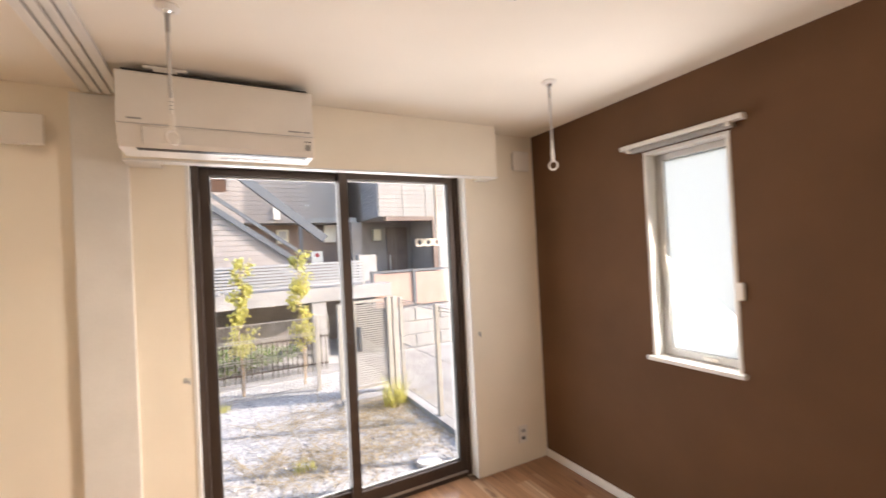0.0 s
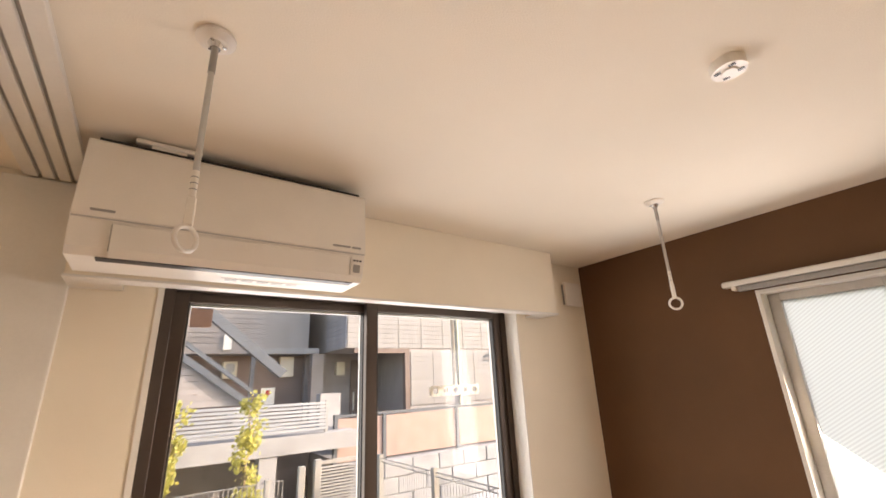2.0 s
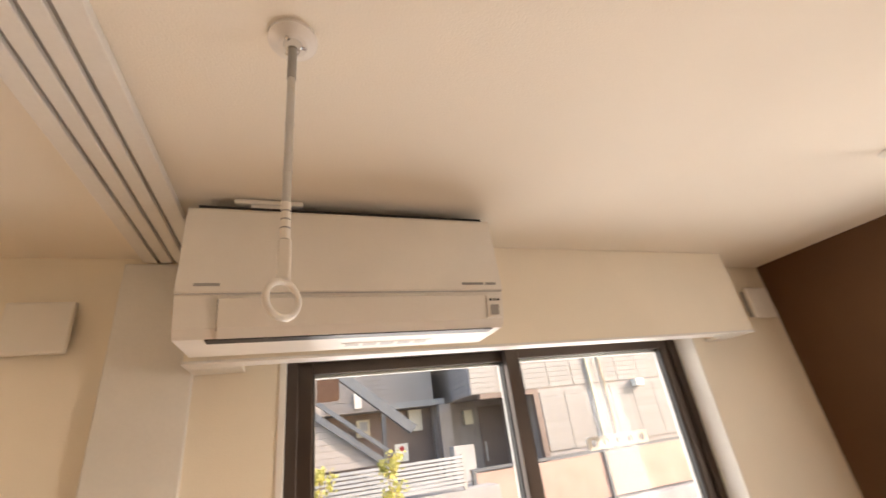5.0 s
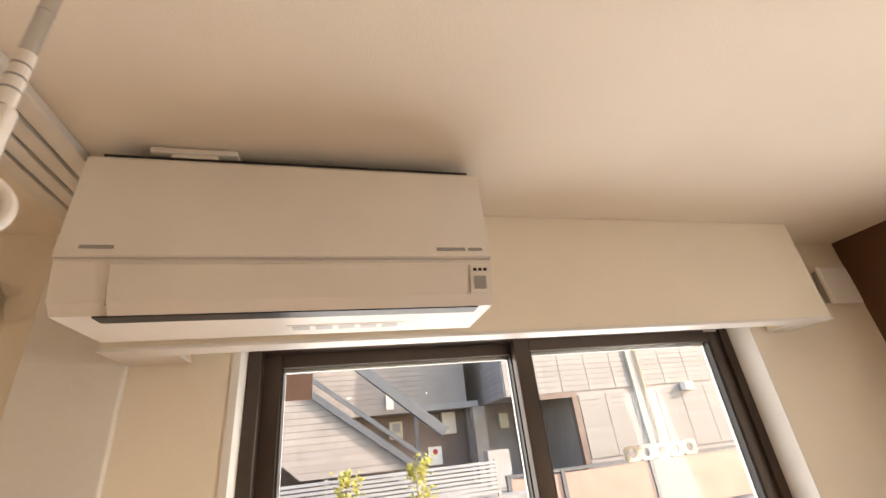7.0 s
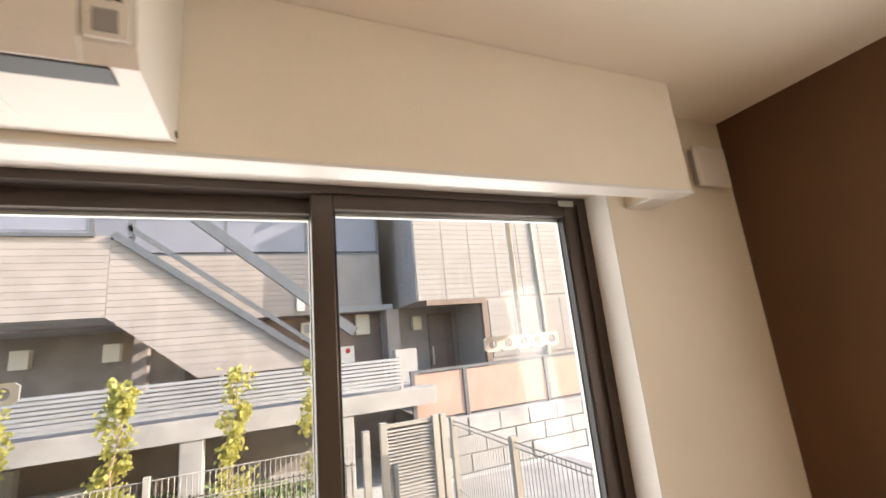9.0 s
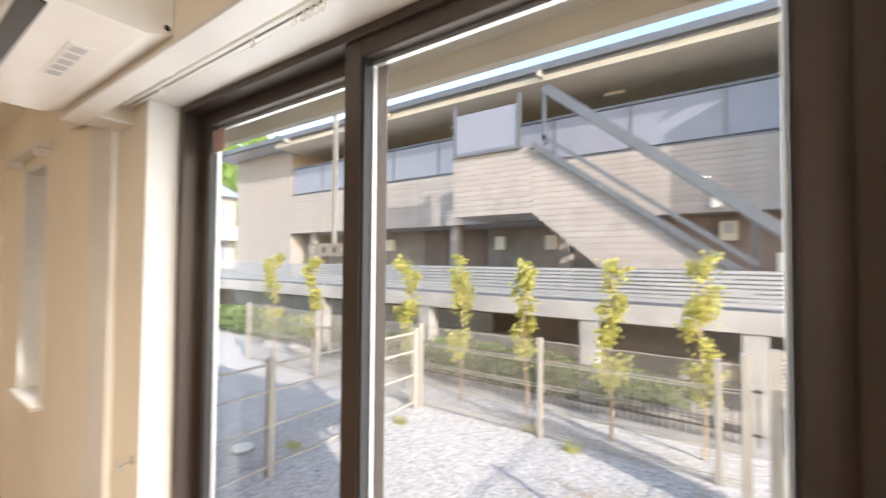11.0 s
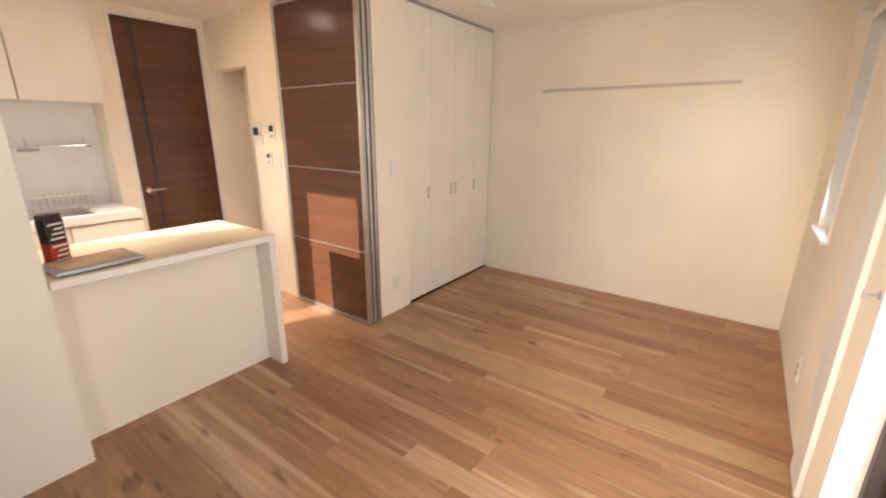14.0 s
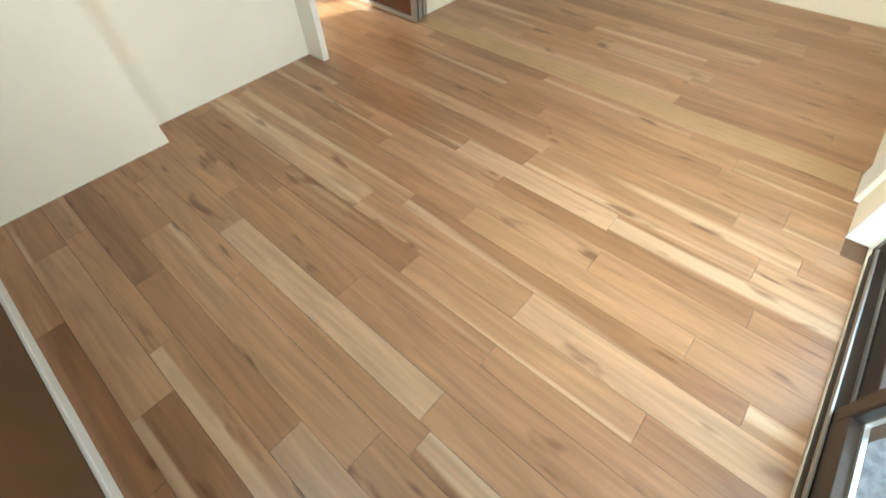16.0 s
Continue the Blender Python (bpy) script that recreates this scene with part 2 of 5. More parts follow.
HEDGE = mat("hedge_green", (0.12, 0.19, 0.04), 0.6, 0.3, 12, 0.05, 60, col2=(0.05, 0.09, 0.02))
WINGT = per_piece(mat("pale_wing_tile", (0.29, 0.272, 0.258), 0.7, 0.06, 3, 0.2, 40), 0.06)
HILLG = mat("hillside_green", (0.20, 0.30, 0.06), 0.6, 0.3, 0.4, 0.0, 4, col2=(0.10, 0.17, 0.03))
thin_leaf(HILLG, (0.34, 0.50, 0.10, 1))
PINK = mat("pink_panel", (0.40, 0.27, 0.225), 0.4, 0.06, 3, 0.05, 60)
SMOKE = mat("smoked_panel", (0.20, 0.21, 0.26), 0.35, 0.05, 3, 0.0, 60)
SOFFIT = mat("eave_board", (0.66, 0.60, 0.50), 0.7, 0.04, 3, 0.1, 60)


# ---- mesh helpers ----
def box(bm, x0, x1, y0, y1, z0, z1, bevel=0.0, mi=0):
    vs = [bm.verts.new((x, y, z)) for x in (x0, x1) for y in (y0, y1) for z in (z0, z1)]
    fs = []
    for q in ((0, 1, 3, 2), (4, 6, 7, 5), (0, 4, 5, 1), (2, 3, 7, 6), (0, 2, 6, 4), (1, 5, 7, 3)):
        f = bm.faces.new([vs[i] for i in q])
        f.material_index = mi
        fs.append(f)
    if bevel:
        es = list({e for f in fs for e in f.edges})
        bmesh.ops.bevel(bm, geom=es, offset=bevel, segments=2, affect="EDGES", profile=0.5)
    return bm


def tube(bm, a, b, r, r2=None, seg=10):
    a, b = Vector(a), Vector(b)
    d = b - a
    m = Matrix.Translation((a + b) / 2) @ d.to_track_quat("Z", "Y").to_matrix().to_4x4()
    bmesh.ops.create_cone(bm, cap_ends=True, segments=seg, radius1=r, radius2=r if r2 is None else r2, depth=d.length, matrix=m)
    return bm


def ring(bm, m, big, small, seg=28, seg2=8):
    g = [[bm.verts.new(m @ Vector(((big + small * math.cos(v)) * math.cos(u), (big + small * math.cos(v)) * math.sin(u), small * math.sin(v))))
          for v in (2 * math.pi * j / seg2 for j in range(seg2))] for u in (2 * math.pi * i / seg for i in range(seg))]
    for i in range(seg):
        for j in range(seg2):
            bm.faces.new((g[i][j], g[(i + 1) % seg][j], g[(i + 1) % seg][(j + 1) % seg2], g[i][(j + 1) % seg2]))
    return bm


def extrude_profile(bm, pts, axis, a, b):
    """A prism: pts in the plane across axis ('x': (y, z), 'y': (x, z)), from a to b."""
    put = (lambda p, v: (v, p[0], p[1])) if axis == "x" else (lambda p, v: (p[0], v, p[1]))
    lo, hi = [bm.verts.new(put(p, a)) for p in pts], [bm.verts.new(put(p, b)) for p in pts]
    n = len(pts)
    for i in range(n):
        bm.faces.new((lo[i], lo[(i + 1) % n], hi[(i + 1) % n], hi[i]))
    bm.faces.new(lo[::-1]), bm.faces.new(hi)
    return bm


def part(name, bm, material, parent=None, label="", smooth=False):
    bmesh.ops.recalc_face_normals(bm, faces=bm.faces)
    me = bpy.data.meshes.new(name)
    bm.to_mesh(me)
    bm.free()
    for m in material if isinstance(material, (list, tuple)) else (material,):
        me.materials.append(m)
    if smooth:
        for p in me.polygons:
            p.use_smooth = True
    ob = new(name, me)
    if parent is not None:
        ob.parent = parent
        ob.matrix_parent_inverse = parent.matrix_world.inverted()
    if label:
        tagged(ob, label)
    return ob


def empty(name, at, label, category, group="", kind=""):
    ob = new(name)
    ob.location = at
    bpy.context.view_layer.update()
    return tagged(ob, label, category, group, kind)


def slab(name, boxes, material, label, category="wall", parent=None, kind="structure", bevel=0.0):
    bm = bmesh.new()
    for b in boxes:
        box(bm, *b, bevel)
    ob = part(name, bm, material, parent)
    return tagged(ob, label, category, "", kind) if parent is None else ob


# ---- the flat: floor, walls, ceiling ----
H = 2.40
XL, YB = -4.38, -2.615
floor = slab("floor", [(-4.5, 0.12, -5.1, 0.075, -0.12, -0.006)], SEAM, "oak-look plank flooring, satin finish", "floor")
slab("ceiling", [(-4.6, 0.2, -5.2, 0.2, H, H + 0.15)], CEIL, "plain warm white papered ceiling", "ceiling")
WT = 0.16
OX0, OX1, OZ = -2.257, -0.607, 2.125
RJ = 0.006
SX0, SX1, SZ0, SZ1 = -3.83, -3.38, 0.93, 2.07
slab("wall_north", [(XL - 0.1, SX0, 0, WT, -0.5, H), (SX0, SX1, 0, WT, -0.5, SZ0 - 0.0225), (SX0, SX1, 0, WT, SZ1, H), (SX1, OX0, 0, WT, -0.5, H),
                    (OX0, OX1, 0, WT, OZ, H), (OX1, 0.0, 0, WT, -0.5, H), (OX0, OX1, 0.078, WT, -0.5, -0.01)], WALL, "white papered wall with the garden window")
WY0, WY1, WZ0, WZ1 = -1.385, -0.935, 0.93, 2.06
KY0, KY1, KZ0, KZ1 = -4.40, -3.73, 1.05, 2.32
slab("wall_east", [(0, WT, -5.1, KY0, -0.5, H), (0, WT, KY1, WY0, -0.5, H), (0, WT, KY0, KY1, -0.5, KZ0), (0, WT, KY0, KY1, KZ1, H), (0, WT, WY1, WT, -0.5, H), (0, WT, WY0, WY1, -0.5, WZ0 - 0.0225), (0, WT, WY0, WY1, WZ1, H)], BROWN, "dark brown papered accent wall")
slab("wall_west", [(XL - 0.12, XL, -3.3, 0, -0.1, H)], WALL, "white papered end wall")
slab("wall_south", [(-3.06, -2.70, YB - 0.08, YB, 0, H)], WALL, "white wall stub beside the closet")
slab("closet_shell", [(XL, -2.72, -3.35, -3.25, 0, H), (-2.76, -2.70, -3.97, YB - 0.08, 0, H)], WALL, "white closet inner wall")
slab("wall_kitchen", [(-0.823, 0.0, -2.75, -2.622, 0, H)], WALL, "white wall beside the kitchen counter")
slab("wall_hall", [(-2.70, -2.57, -3.97, -3.49, 0, H)], WALL, "white wall with an intercom")
slab("wall_lintel", [(-2.70, -2.57, -4.60, -3.97, 1.98, H)], WALL, "white lintel over a doorless opening")
slab("wall_recess", [(-2.95, -2.90, -4.7, -3.85, 0, H)], WALL, "white wall inside the opening")
slab("wall_recess_side", [(-2.90, -2.70, -3.90, -3.85, 0, H)], WALL, "white side wall inside the opening")
slab("wall_door", [(-2.95, -2.54, -4.75, -4.60, 0, H), (-1.835, -1.71, -4.95, -4.60, 0, H), (-2.54, -1.835, -4.75, -4.60, 2.345, H)], WALL, "white wall round the kitchen door")
slab("wall_kitchen_back", [(-1.72, 0.0, -4.97, -4.85, 0, H)], WOODWHITE, "glossy white kitchen wall panel")
slab("hall_back", [(-2.6, -1.8, -4.9, -4.8, 0, H)], WALL, "white hall wall behind the door")

# boxed-out beam above the window
SO0, SO1, CB0, CB1 = -2.480, -0.442, -2.352, -0.535
slab("soffit", [(SO0, SO1, -0.152, -0.002, 2.128, H - 0.002), (SO0, CB0, -0.152, -0.002, 2.055, 2.128), (CB1, SO1, -0.152, -0.002, 2.055, 2.128), (CB0, CB1, -0.152, -0.098, 2.055, 2.128)], WALL, "papered boxed-out beam over the window", "soffit")
slab("soffit_board", [(SO0 - 0.004, SO1 + 0.004, -0.158, -0.097, 2.045, 2.054), (SO0 - 0.004, CB0 + 0.002, -0.097, -0.001, 2.045, 2.054), (CB1 - 0.002, SO1 + 0.004, -0.097, -0.001, 2.045, 2.054)], WOODWHITE, "white board edging the curtain box underneath", "trim", bevel=0.002)
slab("baseboard", [(-0.014, -0.001, -2.628, -0.002, 0.0, 0.055)], WOODWHITE, "white painted baseboard under the brown wall", "baseboard", bevel=0.003)
slab("trim", [(-2.692, -2.482, -0.022, -0.001, 0, H - 0.024)], WOODWHITE, "white upright board where the sliding panels close", "trim", bevel=0.003)

# white reveal of the garden window
slab("window_reveal", [(OX0, OX0 + 0.018, -0.004, 0.095, 0, OZ), (OX1 - RJ, OX1, -0.004, 0.095, 0, OZ), (OX0 + 0.018, OX1 - RJ, 0.0, 0.095, OZ - 0.018, OZ)], WOODWHITE, "white painted window reveal", "window trim")


def garden_window():
    w = empty("window_1", (-1.425, 0.13, 0), "two-pane sliding garden window in bronze aluminium", "window", kind="structure")
    x0, x1, zt = OX0 + 0.018, OX1 - RJ, OZ - 0.018
    bm = bmesh.new()
    for b in ((x0, x0 + 0.035, 0.085, 0.19, 0, zt), (x1 - 0.035, x1, 0.085, 0.19, 0, zt), (x0 + 0.035, x1 - 0.035, 0.085, 0.19, zt - 0.022, zt), (x0 + 0.035, x1 - 0.035, 0.085, 0.19, -0.02, 0.02)):
        box(bm, *b, 0.002)
    part("window_frame", bm, BRONZE, w)
    bm = bmesh.new()
    box(bm, x0 + 0.035, x1 - 0.035, 0.085, 0.092, 0.02, 0.035, 0.001)
    box(bm, x0 + 0.035, x1 - 0.035, 0.128, 0.134, 0.02, 0.035, 0.001)
    part("sill_track", bm, ALU, w)
    mid = (x0 + x1) / 2
    for a, b, y in ((mid - 0.03, x1 - 0.03, 0.112), (x0 + 0.03, mid + 0.03, 0.155)):
        bm = bmesh.new()
        y0, y1, s = y - 0.017, y + 0.017, 0.052
        box(bm, a, a + s, y0, y1, 0.03, zt - 0.018, 0.003)
        box(bm, b - s, b, y0, y1, 0.03, zt - 0.018, 0.003)
        box(bm, a + s, b - s, y0, y1, 0.03, 0.03 + 0.075, 0.003)
        box(bm, a + s, b - s, y0, y1, zt - 0.060, zt - 0.018, 0.003)
        sash = part("sash", bm, BRONZE, w)
        bm = bmesh.new()
        for g in ((a + s - 0.001, a + s + 0.006, 0.105, zt - 0.060), (b - s - 0.006, b - s + 0.001, 0.105, zt - 0.060)):
            box(bm, g[0], g[1], y - 0.012, y + 0.012, g[2], g[3])
        part("gasket", bm, BLACK, sash)
        # silver bead strips: sunlight on the frame's outer half, put into their colour
        for g in ((a + s, a + s + 0.009, 0.105, zt - 0.060), (b - s - 0.009, b - s, 0.105, zt - 0.060), (a + s + 0.009, b - s - 0.009, zt - 0.070, zt - 0.060), (a + s + 0.009, b - s - 0.009, 0.105, 0.115)):
            bm = bmesh.new()
            box(bm, g[0], g[1], y + 0.012, y + 0.024, g[2], g[3])
            part("glazing_bead", bm, ALU, sash)
        bm = bmesh.new()
        box(bm, a + s, b - s, y - 0.003, y + 0.003, 0.105, zt - 0.060)
        p = part("pane", bm, GLASS, sash)
        p.visible_shadow = False
        if y > 0.13:
            bm = bmesh.new()
            box(bm, a + s + 0.012, a + s + 0.085, y - 0.0055, y - 0.0032, zt - 0.150, zt - 0.078)
            part("paper_label", bm, PINK, sash, "tan paper label stuck on the glass")
    bm = bmesh.new()
    box(bm, mid - 0.022, mid + 0.012, 0.088, 0.096, 0.98, 1.10, 0.003)
    tube(bm, (mid - 0.005, 0.09, 1.04), (mid - 0.005, 0.068, 1.04), 0.009)
    box(bm, mid - 0.012, mid + 0.002, 0.064, 0.074, 1.03, 1.075, 0.003)
    part("crescent_lock", bm, BRONZE, w, "dark crescent lock")
    bm = bmesh.new()
    box(bm, -0.72, -0.665, 0.081, 0.0855, zt - 0.03, zt - 0.012, 0.001)
    part("stopper", bm, GREYPL, w)
    return w


garden_window()


def side_window():
    w = empty("window_2", (0.02, -1.15, 1.0), "narrow frosted casement window with white frame in the brown wall", "window", kind="structure")
    bm = bmesh.new()
    for b in ((-0.004, 0.10, WY0, WY0 + 0.018, WZ0, WZ1), (-0.004, 0.10, WY1 - 0.018, WY1, WZ0, WZ1), (-0.004, 0.10, WY0 + 0.018, WY1 - 0.018, WZ1 - 0.018, WZ1)):
        box(bm, *b, 0.002)
    part("window_frame", bm, WOODWHITE, w)
    bm = bmesh.new()
    box(bm, -0.035, 0.10, WY0 - 0.02, WY1 + 0.02, WZ0 - 0.022, WZ0, 0.004)
    part("window_sill", bm, WOODWHITE, w)
    bm = bmesh.new()
    y0, y1, z0, z1 = WY0 + 0.018, WY1 - 0.018, WZ0, WZ1 - 0.018
    for b in ((0.07, 0.12, y0, y0 + 0.03, z0, z1), (0.07, 0.12, y1 - 0.045, y1, z0, z1), (0.07, 0.12, y0 + 0.03, y1 - 0.045, z0, z0 + 0.04), (0.07, 0.12, y0 + 0.03, y1 - 0.045, z1 - 0.035, z1)):
        box(bm, *b, 0.003)
    s = part("sash", bm, ALU, w)
    bm = bmesh.new()
    box(bm, 0.092, 0.098, y0 + 0.03, y1 - 0.045, z0 + 0.04, z1 - 0.035)
    part("pane", bm, FROST, s)
    bm = bmesh.new()
    box(bm, 0.055, 0.072, -1.24, -1.17, z0 + 0.008, z0 + 0.026, 0.004)
    box(bm, 0.035, 0.06, -1.225, -1.20, z0 + 0.012, z0 + 0.024, 0.004)
    part("handle", bm, PLASTIC, w)
    bm = bmesh.new()
    box(bm, -0.02, -0.002, WY0 - 0.03, WY0 - 0.004, 1.27, 1.35, 0.004)
    part("cord_cleat", bm, PLASTIC, w)
    return w


side_window()


def kitchen_window():
    w = empty("window_4", (0.05, -4.0, 1.05), "clear kitchen window in a bronze aluminium frame", "window", kind="structure")
    bm = bmesh.new()
    for b in ((KY0, KY0 + 0.03, KZ0, KZ1), (KY1 - 0.03, KY1, KZ0, KZ1), (KY0 + 0.03, KY1 - 0.03, KZ0, KZ0 + 0.03), (KY0 + 0.03, KY1 - 0.03, KZ1 - 0.03, KZ1)):
        box(bm, 0.06, 0.13, *b, 0.003)
    part("window_frame", bm, BRONZE, w)
    bm = bmesh.new()
    box(bm, 0.092, 0.098, KY0 + 0.03, KY1 - 0.03, KZ0 + 0.03, KZ1 - 0.03)
    p = part("pane", bm, GLASS, w)
    p.visible_shadow = False
    bm = bmesh.new()
    box(bm, -0.02, 0.06, KY0 - 0.015, KY1 + 0.015, KZ0 - 0.02, KZ0 - 0.001, 0.003)
    part("window_sill", bm, WOODWHITE, w)


kitchen_window()


def blind(name, at, length, along, drop, label):
    """A roller-screen head rail on two brackets."""
    t = empty(name, at, label, "blind")
    bm = bmesh.new()
    pts = [(-0.045, -0.012), (-0.045, 0.006), (-0.035, 0.014), (0.0, 0.014), (0.0, -0.012)]
    if along == "y":
        extrude_profile(bm, [(at[0] + p[0], at[2] + p[1]) for p in pts], "y", at[1] - length / 2, at[1] + length / 2)
    else:
        extrude_profile(bm, [(at[1] + p[0], at[2] + p[1]) for p in pts], "x", at[0] - length / 2, at[0] + length / 2)
    part("head_rail", bm, WOODWHITE, t)
    return t


rb = blind("roller_blind", (-0.012, -1.145, 2.100), 0.635, "y", 0.1, "raised white roller blind above the frosted window")
bm = bmesh.new()
box(bm, -0.038, -0.008, -1.41, -0.88, 2.064, 2.086, 0.003)
part("rolled_screen", bm, GREYPL, rb)
for y in (-1.40, -0.87):
    bm = bmesh.new()
    box(bm, -0.05, -0.001, y - 0.01, y + 0.01, 2.070, 2.107, 0.003)
    part("bracket", bm, PLASTIC, rb)


def slit_window():
    w = empty("window_3", (-3.6, 0.02, 1.0), "narrow frosted window with a white frame", "window", kind="structure")
    bm = bmesh.new()
    for b in ((SX0, SX0 + 0.018, -0.006, 0.10, SZ0, SZ1), (SX1 - 0.018, SX1, -0.006, 0.10, SZ0, SZ1), (SX0 + 0.018, SX1 - 0.018, -0.006, 0.10, SZ1 - 0.018, SZ1)):
        box(bm, *b, 0.002)
    part("window_frame", bm, WOODWHITE, w)
    bm = bmesh.new()
    box(bm, SX0 - 0.02, SX1 + 0.02, -0.035, 0.10, SZ0 - 0.022, SZ0, 0.004)
    part("window_sill", bm, WOODWHITE, w)
    bm = bmesh.new()
    x0, x1, z0, z1 = SX0 + 0.018, SX1 - 0.018, SZ0, SZ1 - 0.018
    for b in ((x0, x0 + 0.035, 0.07, 0.12, z0, z1), (x1 - 0.035, x1, 0.07, 0.12, z0, z1), (x0 + 0.035, x1 - 0.035, 0.07, 0.12, z0, z0 + 0.04), (x0 + 0.035, x1 - 0.035, 0.07, 0.12, z1 - 0.035, z1)):
        box(bm, *b, 0.003)
    s = part("sash", bm, ALU, w)
    bm = bmesh.new()
    box(bm, x0 + 0.035, x1 - 0.035, 0.092, 0.098, z0 + 0.04, z1 - 0.035)
    part("pane", bm, FROST, s)


slit_window()
rb2 = blind("roller_blind", (-3.605, -0.008, 2.125), 0.62, "x", 0.1, "raised white roller blind above the slit window")
for x in (-3.86, -3.35):
    bm = bmesh.new()
    box(bm, x - 0.012, x + 0.012, -0.06, -0.001, 2.075, 2.13, 0.004)
    part("bracket", bm, PLASTIC, rb2)


# ---- sliding partition between the rooms ----
def partition_track():
    t = empty("ceiling_track", (-2.585, -1.3, H), "white three-groove ceiling track of the sliding panels", "track")
    bm = bmesh.new()
    box(bm, -2.643, -2.489, -3.48, -0.024, H - 0.012, H - 0.001)
    part("channel", bm, GREYPL, t)
    for x0, x1 in ((-2.645, -2.611), (-2.601, -2.572), (-2.562, -2.533), (-2.523, -2.487)):
        bm = bmesh.new()
        box(bm, x0, x1, -3.482, -0.024, H - 0.022, H - 0.002, 0.002)
        part("rail", bm, WOODWHITE, t)


partition_track()


def sliding_panel(x, y0, y1, label):
    d = empty("sliding_panel", (x, (y0 + y1) / 2, 0.012), label, "sliding door", "stacked sliding panels")
    z0, z1 = 0.012, H - 0.025
    for b in ((y0, y0 + 0.03, z0, z1), (y1 - 0.03, y1, z0, z1)):
        bm = bmesh.new()
        box(bm, x - 0.016, x + 0.016, b[0], b[1], b[2], b[3], 0.003)
        part("stile", bm, ALU, d)
    for a, b in ((z0, z0 + 0.03), (z1 - 0.03, z1)):
        bm = bmesh.new()
        box(bm, x - 0.014, x + 0.014, y0 + 0.03, y1 - 0.03, a, b, 0.002)
        part("end_rail", bm, ALU, d)
    hs = (z0 + 0.03, 0.595, 1.185, 1.775, z1 - 0.03)
    for a, b in zip(hs, hs[1:]):
        bm = bmesh.new()
        box(bm, x - 0.008, x + 0.008, y0 + 0.03, y1 - 0.03, a + 0.005, b - 0.005)
        part("panel", bm, WALNUT, d)
    for a in hs[1:-1]:
        bm = bmesh.new()
        box(bm, x - 0.011, x + 0.011, y0 + 0.03, y1 - 0.03, a - 0.0035, a + 0.0035, 0.001)
        part("crossbar", bm, ALU, d)
    return d


for i, x in enumerate((-2.545, -2.600, -2.655)):
    sliding_panel(x, -3.485 + 0.006 * i, -2.570 - 0.010 * i, "dark walnut sliding panel in a satin aluminium frame")


# ---- closet ----
def closet():
    xs = (-3.055, -3.385, -3.715, -4.045, -4.372)
    for i in range(4):
        a, b = xs[i + 1] + 0.002, xs[i] - 0.002
        d = empty("closet_door", ((a + b) / 2, YB - 0.01, 0.02), "white full-height folding closet door", "closet door", "closet doors")
        bm = bmesh.new()
        box(bm, a, b, YB - 0.030, YB - 0.008, 0.022, H - 0.022, 0.002)
        part("leaf", bm, CABINET, d)
        hx = (-3.338, -3.680, -3.750, -4.083)[i]
        bm = bmesh.new()
        box(bm, hx - 0.013, hx + 0.013, YB - 0.009, YB + 0.002, 0.90, 1.00, 0.003)
        h = part("handle_plate", bm, ALU, d)
        bm = bmesh.new()
        box(bm, hx - 0.007, hx + 0.007, YB + 0.002, YB + 0.004, 0.915, 0.985)
        part("finger_recess", bm, PLASTIC, h)
    slab("closet_head", [(XL + 0.002, -3.06, YB - 0.05, YB - 0.004, H - 0.016, H - 0.002)], GREYPL, "grey closet head track", "track")
    slab("closet_threshold", [(XL + 0.002, -3.06, YB - 0.05, YB - 0.012, 0.0, 0.012)], BLACK, "dark closet floor gap", "threshold")


closet()


# ---- kitchen ----
def peninsula():
    p = empty("breakfast_counter", (-1.35, -2.85, 0), "white kitchen peninsula with a cream worktop", "counter")
    bm = bmesh.new()
    box(bm, -1.86, -0.832, -3.31, -2.65, 0.825, 0.865, 0.006)
    wt2 = part("worktop", bm, CABINET, p)
    bm = bmesh.new()
    box(bm, -1.856, -0.834, -3.306, -2.655, 0.866, 0.8685, 0.001)
    part("laminate", bm, CTOP, wt2, "cream laminate surface")
    bm = bmesh.new()
    box(bm, -1.815, -0.832, -2.90, -2.80, 0.0, 0.824)
    part("front_panel", bm, WALL, p)
    bm = bmesh.new()
    box(bm, -1.858, -1.816, -3.30, -2.652, 0.0, 0.824, 0.003)
    part("end_panel", bm, CABINET, p)
    bm = bmesh.new()
    box(bm, -1.815, -0.832, -3.28, -2.90, 0.0, 0.824)
    part("carcass", bm, CABINET, p)


peninsula()


